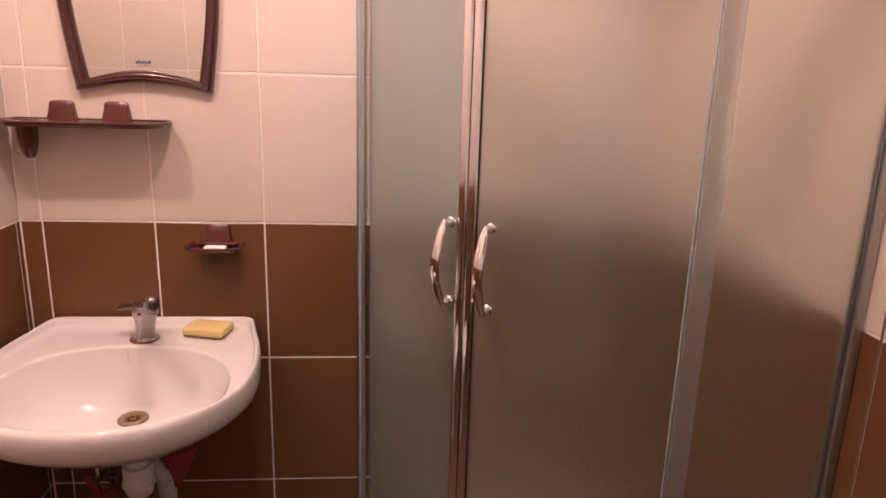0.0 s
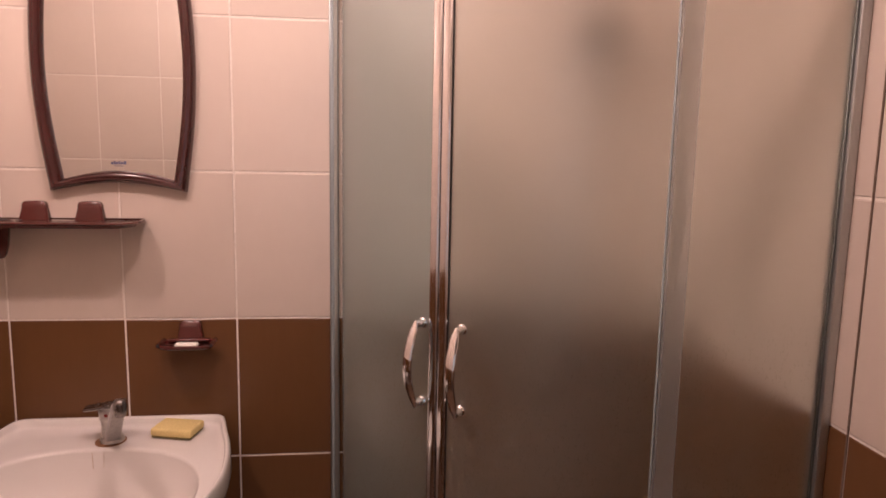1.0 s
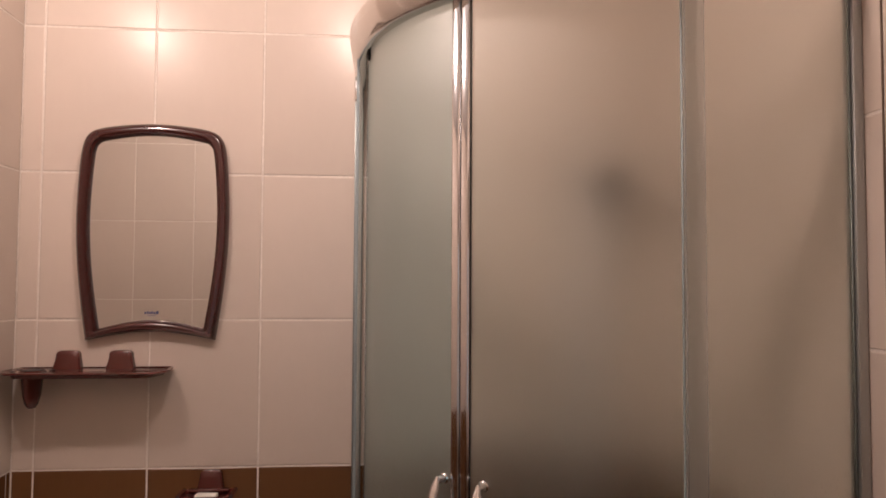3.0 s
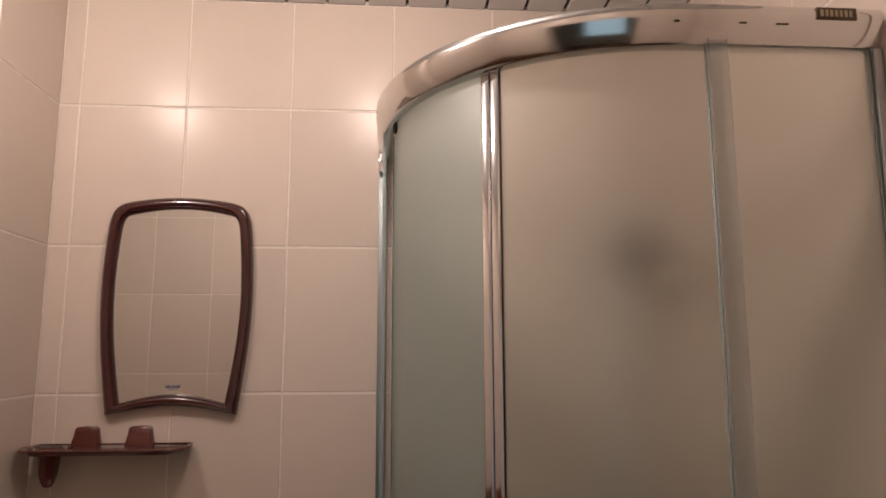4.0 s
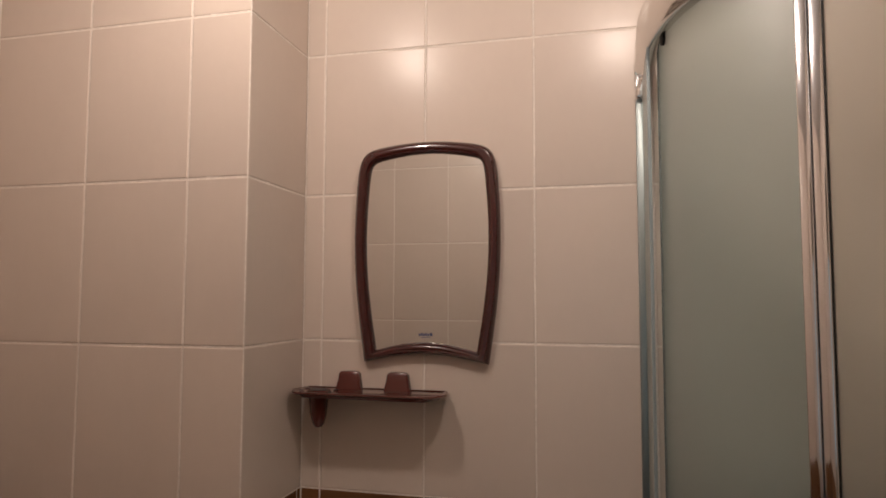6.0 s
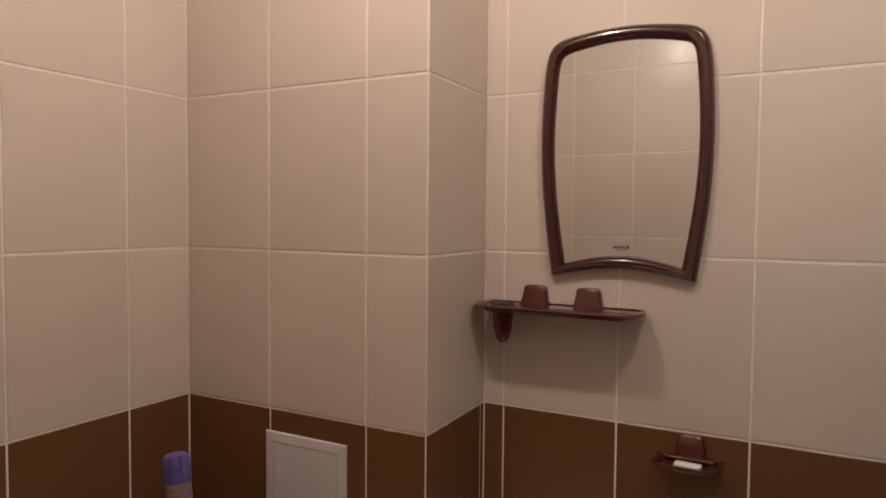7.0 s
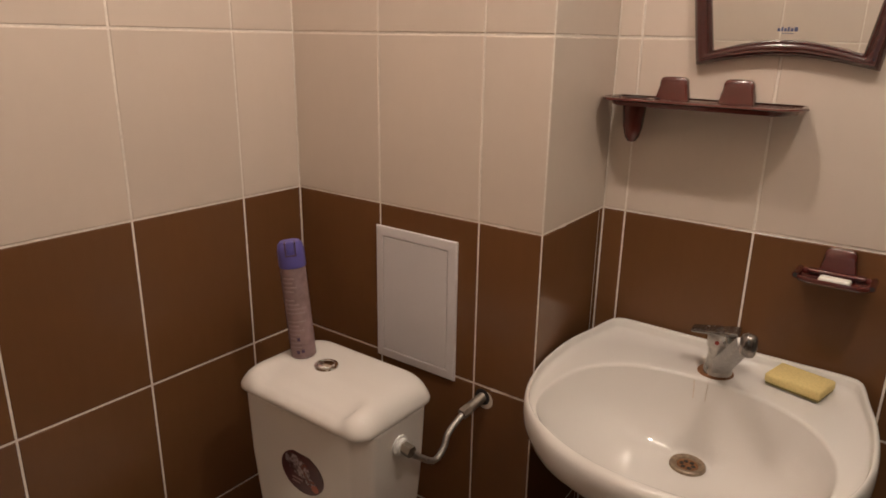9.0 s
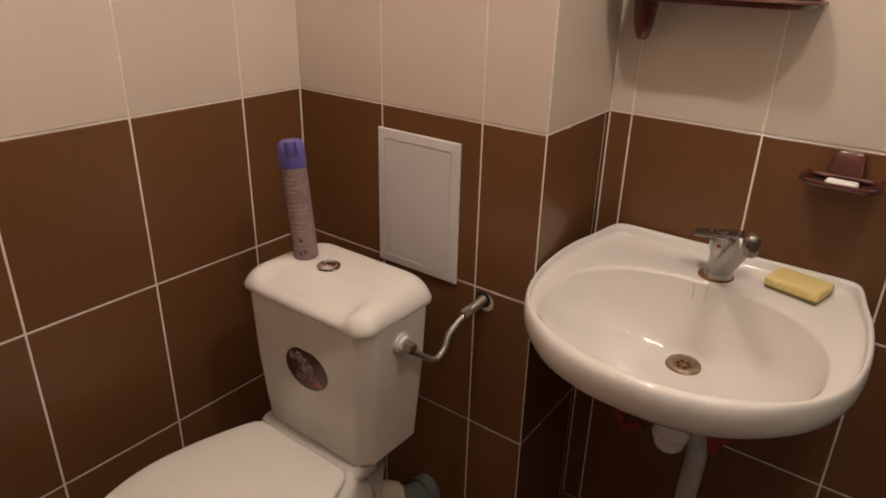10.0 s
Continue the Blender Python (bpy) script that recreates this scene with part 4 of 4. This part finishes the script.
cover = part("cistern_lid", loft(lid), CERAMIC, toilet, "white domed cistern lid", smooth=70)
btn = (-0.318, -0.528)
part("flush_button", lathe([(0.0, 0.0072), (0.006, 0.0070), (0.012, 0.0060), (0.017, 0.0044), (0.0185, 0.003), (0.0195, 0.0045), (0.024, 0.004), (0.0255, 0.0), (0.0255, -0.004)], (*btn, LTOP), n=26), RAIL, cover, "chrome flush button")
part("button_split", box((btn[0] - 0.0165, btn[1] - 0.0006, LTOP + 0.0030), (btn[0] + 0.0165, btn[1] + 0.0006, LTOP + 0.0052)), BLACK, cover, "dark split between the two buttons", smooth=0)
# sticker
FY = LY0 + 0.0105
sx, sz = -0.284, 0.612


def ellipse_bm(cx, cz, rx, rz, y0, y1, n=28, tilt=0.0):
    c, s = math.cos(tilt), math.sin(tilt)
    r = lambda y: [Vector((cx + rx * math.cos(2 * math.pi * i / n) * c - rz * math.sin(2 * math.pi * i / n) * s, y,
                           cz + rx * math.cos(2 * math.pi * i / n) * s + rz * math.sin(2 * math.pi * i / n) * c)) for i in range(n)]
    return loft([r(y0), r(y1)])


stk = part("sticker", ellipse_bm(sx, sz, 0.059, 0.046, FY + 0.006, FY - 0.0012), STICKER, cistern, "dark red oval sticker")
part("sticker_picture", ellipse_bm(sx - 0.012, sz + 0.012, 0.036, 0.020, FY, FY - 0.0016, tilt=-0.3), PICTURE, stk, "pale printed patch")
part("sticker_picture", ellipse_bm(sx + 0.024, sz - 0.014, 0.014, 0.009, FY, FY - 0.0017), PICTURE, stk, "pale printed patch")
part("sticker_picture", ellipse_bm(sx + 0.036, sz - 0.022, 0.010, 0.008, FY, FY - 0.0019), STICKRED, stk, "orange printed patch")
bm = bmesh.new()
for i, w in enumerate((0.030, 0.022)):
    add_box(bm, (sx - 0.028, FY - 0.0018, sz - 0.020 - 0.008 * i), (sx - 0.028 + w, FY, sz - 0.0165 - 0.008 * i))
part("sticker_print", bm, STICKPALE, stk, "pale printed bars")


def bowl_ring(wx, y_back, y_front, z, sq=0.8, n=40):
    out = []
    ym = y_back - 0.19 * (y_back - y_front) / 0.46
    for i in range(n):
        a = 2 * math.pi * i / n
        c, s = math.cos(a), math.sin(a)
        if s < 0:
            out.append(Vector((CXT + wx * math.copysign(abs(c) ** 0.9, c), ym - (ym - y_front) * abs(s) ** 0.9, z)))
        else:
            out.append(Vector((CXT + wx * math.copysign(abs(c) ** 0.42, c) * (1 - 0.20 * s), ym + (y_back - ym) * s ** 0.6, z)))
    return out


part("bowl", loft([bowl_ring(0.105, -0.55, -0.92, 0.0), bowl_ring(0.100, -0.55, -0.90, 0.02), bowl_ring(0.095, -0.54, -0.90, 0.12), bowl_ring(0.125, -0.50, -0.98, 0.24),
                   bowl_ring(0.170, -0.55, -1.07, 0.33), bowl_ring(0.180, -0.59, -1.09, 0.375), bowl_ring(0.178, -0.595, -1.09, 0.396), bowl_ring(0.165, -0.60, -1.07, 0.4035)]),
     CERAMIC, toilet, "white ceramic pan", smooth=70)
# shelf of the pan that carries the cistern
part("pan_shelf", loft([dense(rrect(*q, 6), 48) for q in ((-0.37, -0.21, -0.58, -0.48, 0.03, 0.22), (-0.42, -0.205, -0.60, -0.47, 0.03, 0.31), (-0.452, -0.180, -0.624, -0.52, 0.026, 0.350),
                                                          (-0.462, -0.166, -0.636, -0.545, 0.020, 0.374), (-0.462, -0.166, -0.636, -0.545, 0.020, 0.396), (-0.457, -0.171, -0.631, -0.550, 0.018, 0.4072))]),
     CERAMIC, toilet, "white ceramic shelf under the cistern", smooth=50)


def lid_ring(w, y_back, y_front, z):
    """Seat outline: straight back with tight corners, sides that swell to the middle, round front."""
    run = y_back - y_front
    line = [(0.0, 0.0), (0.30, 0.0), (0.52, 0.0), (0.665, 0.005), (0.725, 0.035), (0.79, 0.10), (0.885, 0.23), (0.96, 0.37), (1.0, 0.52), (0.965, 0.67), (0.86, 0.80), (0.66, 0.91), (0.35, 0.98), (0.0, 1.0)]
    half = resample(smooth_path([(x * w, y_back - k * run, z) for x, k in line], 6), 41)
    return [Vector((CXT - 0.004 + p.x, p.y, z)) for p in half] + [Vector((CXT - 0.004 - p.x, p.y, z)) for p in reversed(half[1:-1])]


part("seat_ring", loft([lid_ring(0.181, -0.662, -1.095, 0.4045), lid_ring(0.187, -0.657, -1.10, 0.407), lid_ring(0.187, -0.657, -1.10, 0.414), lid_ring(0.182, -0.660, -1.095, 0.417)]), SEAT, toilet, "white plastic seat", smooth=60)
part("seat_lid", loft([lid_ring(0.186, -0.656, -1.098, 0.4175), lid_ring(0.192, -0.650, -1.104, 0.421), lid_ring(0.192, -0.650, -1.104, 0.428), lid_ring(0.188, -0.654, -1.099, 0.4325), lid_ring(0.180, -0.662, -1.090, 0.435),
                       lid_ring(0.140, -0.70, -1.04, 0.437)]), SEAT, toilet, "white plastic seat lid", smooth=60)
for dx in (-0.085, 0.085):
    part("hinge", tube([(CXT + dx - 0.022, -0.648, 0.410), (CXT + dx + 0.022, -0.648, 0.410)], 0.010, 14), SEAT, toilet)

# can on the cistern lid
kx, ky = -0.393, -0.520
can = thing("aerosol_can", (kx, ky, LTOP), "mauve air-freshener spray can with a violet cap on the cistern", "spray can")
can.rotation_euler = (radians(1.0), radians(-5.2), 0)
can.location.z += 0.0016
skin = part("can_body", lathe([(0.0, 0.002), (0.024, 0.0), (0.0262, 0.003), (0.0256, 0.006), (0.0256, 0.186), (0.0245, 0.192), (0.022, 0.197), (0.0, 0.198)], (kx, ky, LTOP + 0.0002), n=36), CANSKIN, can, "mauve printed tin")
capm = part("cap", lathe([(0.0, 0.194), (0.0262, 0.194), (0.0272, 0.197), (0.0268, 0.228), (0.0248, 0.2405), (0.020, 0.2460), (0.0, 0.2475)], (kx, ky, LTOP), n=36), PURPLE, can, "violet plastic cap")
dv = Vector((0.75, -0.66, 0)).normalized()
rz = math.degrees(math.atan2(dv.y, dv.x)) + 90
bm = box((-0.0080, -0.0278, 0.224), (0.0080, -0.010, 0.2485), 0.003, 2, Matrix.Translation((kx, ky, LTOP)) @ pose(0, 0, 0, 0, 0, rz))
part("trigger", bm, PURPLE, capm, "press button")
# The cap has no cut; dark bars paint the shade of its U-shaped slot.
bm = bmesh.new()
for sgn in (-1, 1):
    add_box(bm, (sgn * 0.0098 - 0.0014, -0.0264, 0.221), (sgn * 0.0098 + 0.0014, -0.006, 0.2478), 0.0, 1, Matrix.Translation((kx, ky, LTOP)) @ pose(0, 0, 0, 0, 0, rz))
add_box(bm, (-0.0112, -0.0272, 0.2195), (0.0112, -0.012, 0.2225), 0.0, 1, Matrix.Translation((kx, ky, LTOP)) @ pose(0, 0, 0, 0, 0, rz))
part("trigger_slot", bm, CANDARK, capm, "dark bars for the shade in the slot")


def wrap_patch(a0, a1, z0, z1, r=0.0259):
    n = max(2, int(abs(a1 - a0) / 8))
    rings = []
    for i in range(n + 1):
        a = radians(a0 + (a1 - a0) * i / n)
        d = Vector((math.cos(a), math.sin(a), 0))
        rings.append([Vector((kx, ky, LTOP)) + d * rr + Vector((0, 0, z)) for rr, z in ((r - 0.002, z0), (r, z0), (r, z1), (r - 0.002, z1))])
    return loft(rings)


random.seed(4)
part("print", wrap_patch(205, 246, 0.010, 0.185), CANDARK, skin, "dark violet printed panel")
bm = bmesh.new()
for i in range(17):
    z = 0.172 - 0.0092 * i
    if i in (4, 9):
        continue
    w = random.uniform(45, 105)
    me = bpy.data.meshes.new("line")
    b2 = wrap_patch(-102, -102 + w, z, z + 0.0030, 0.0260)
    b2.to_mesh(me)
    bm.from_mesh(me)
    b2.free()
    bpy.data.meshes.remove(me)
part("print", bm, CANPALE, skin, "pale printed text bars")
bm = bmesh.new()
for a, z in ((-62, 0.040), (-48, 0.014), (-70, 0.012)):
    me = bpy.data.meshes.new("line")
    b2 = wrap_patch(a, a + 14, z, z + 0.007, 0.0261)
    b2.to_mesh(me)
    bm.from_mesh(me)
    b2.free()
    bpy.data.meshes.remove(me)
part("print", bm, CANDARK, skin, "dark printed squares")

# supply hose of the cistern
vx, vz = -0.092, 0.694
sup = thing("supply_hose", (vx, Y_PIER, vz), "braided steel supply hose from the wall to the cistern", "hose")
part("wall_hole", lathe([(0.0, 0.0), (0.021, 0.0), (0.021, 0.0008), (0.0, 0.0008)], (vx + 0.005, Y_PIER + 0.0002, vz - 0.005), (0, -1, 0), 24), PLASTER, sup, "bare plaster round the pipe hole")
# No hole is cut; this dark disc paints the shade round the stub.
part("hole_shadow", lathe([(0.0, 0.0), (0.0185, 0.0), (0.0185, 0.0014), (0.0, 0.0014)], (vx, Y_PIER, vz), (0, -1, 0), 24), DARK, sup, "dark disc for the shade in the gap round the pipe")
part("pipe_stub", tube([(vx, Y_PIER + 0.002, vz), (vx - 0.006, Y_PIER - 0.048, vz - 0.012)], 0.0108, 16), BRASS, sup, "dull metal pipe stub")
part("nut", tube([(vx - 0.005, Y_PIER - 0.044, vz - 0.010), (vx - 0.009, Y_PIER - 0.064, vz - 0.016)], 0.0122, 6), BRASS, sup)
ny, nz = -0.535, 0.690
part("braid", tube(smooth_path([(vx - 0.008, Y_PIER - 0.060, vz - 0.015), (vx - 0.012, Y_PIER - 0.105, vz - 0.040), (vx - 0.010, Y_PIER - 0.125, vz - 0.066),
                                (vx - 0.012, Y_PIER - 0.155, vz - 0.080), (vx - 0.016, -0.495, vz - 0.045), (-0.098, ny, nz - 0.006), (LX1 + 0.012, ny, nz)], 6), 0.0066, 12), STEEL, sup)
part("nut", tube([(LX1 + 0.004, ny, nz), (LX1 + 0.026, ny, nz - 0.003)], 0.0125, 6), BRASS, sup)
part("inlet", lathe([(0.021, 0.0), (0.021, 0.010), (0.016, 0.011), (0.015, 0.018), (0.0, 0.018)], (LX1 - 0.011, ny, nz), (1, 0, 0), 12), WHITE, sup, "white plastic inlet nut")

# soil pipe behind the pan
soil = thing("soil_pipe", (-0.27, -0.33, 0.0), "grey soil pipe joined to the toilet outlet", "pipe")
part("elbow", tube(smooth_path([(-0.232, -0.295, 0.078), (-0.238, -0.350, 0.080), (-0.262, -0.398, 0.095)], 6), 0.042, 24), SHADEDGREY, soil, "grey plastic pipe")
part("collar", tube([(-0.230, -0.293, 0.078), (-0.235, -0.325, 0.079)], 0.047, 24), SHADEDGREY, soil)
part("outlet", tube(smooth_path([(-0.262, -0.395, 0.100), (-0.282, -0.44, 0.125), (-0.295, -0.52, 0.17)], 6), 0.047, 20), IVORY, soil, "ivory outlet sleeve")

# ---- inspection hatch ----
HX0, HX1, HZ0, HZ1 = -0.389, -0.165, 0.708, 1.026
hatch = thing("inspection_hatch", (-0.28, Y_PIER, HZ0), "pale grey plastic inspection hatch in the tiled shaft", "hatch")
bm = bmesh.new()
o = 0.0
def hring(i, y):
    return [Vector((x, y, z)) for x, z in ((HX0 + i, HZ0 + i), (HX1 - i, HZ0 + i), (HX1 - i, HZ1 - i), (HX0 + i, HZ1 - i))]
part("frame", loft([hring(0.0, Y_PIER + 0.0005), hring(0.0, Y_PIER - 0.004), hring(0.002, Y_PIER - 0.006), hring(0.020, Y_PIER - 0.0075), hring(0.0215, Y_PIER - 0.0065), hring(0.0215, Y_PIER - 0.001)], cap0=False, cap1=False),
     HATCH, hatch, smooth=0)
part("door", loft([hring(0.0228, Y_PIER - 0.001), hring(0.0228, Y_PIER - 0.0060), hring(0.0240, Y_PIER - 0.0068)]), HATCH, hatch, "flat hatch door", smooth=0)

# ---- tiles, each a piece of its wall ----
for owner, m, w, h, mat in TILES:
    ob = new("tile", tile_mesh(w, h, mat))
    ob.parent = owner
    ob.matrix_basis = m
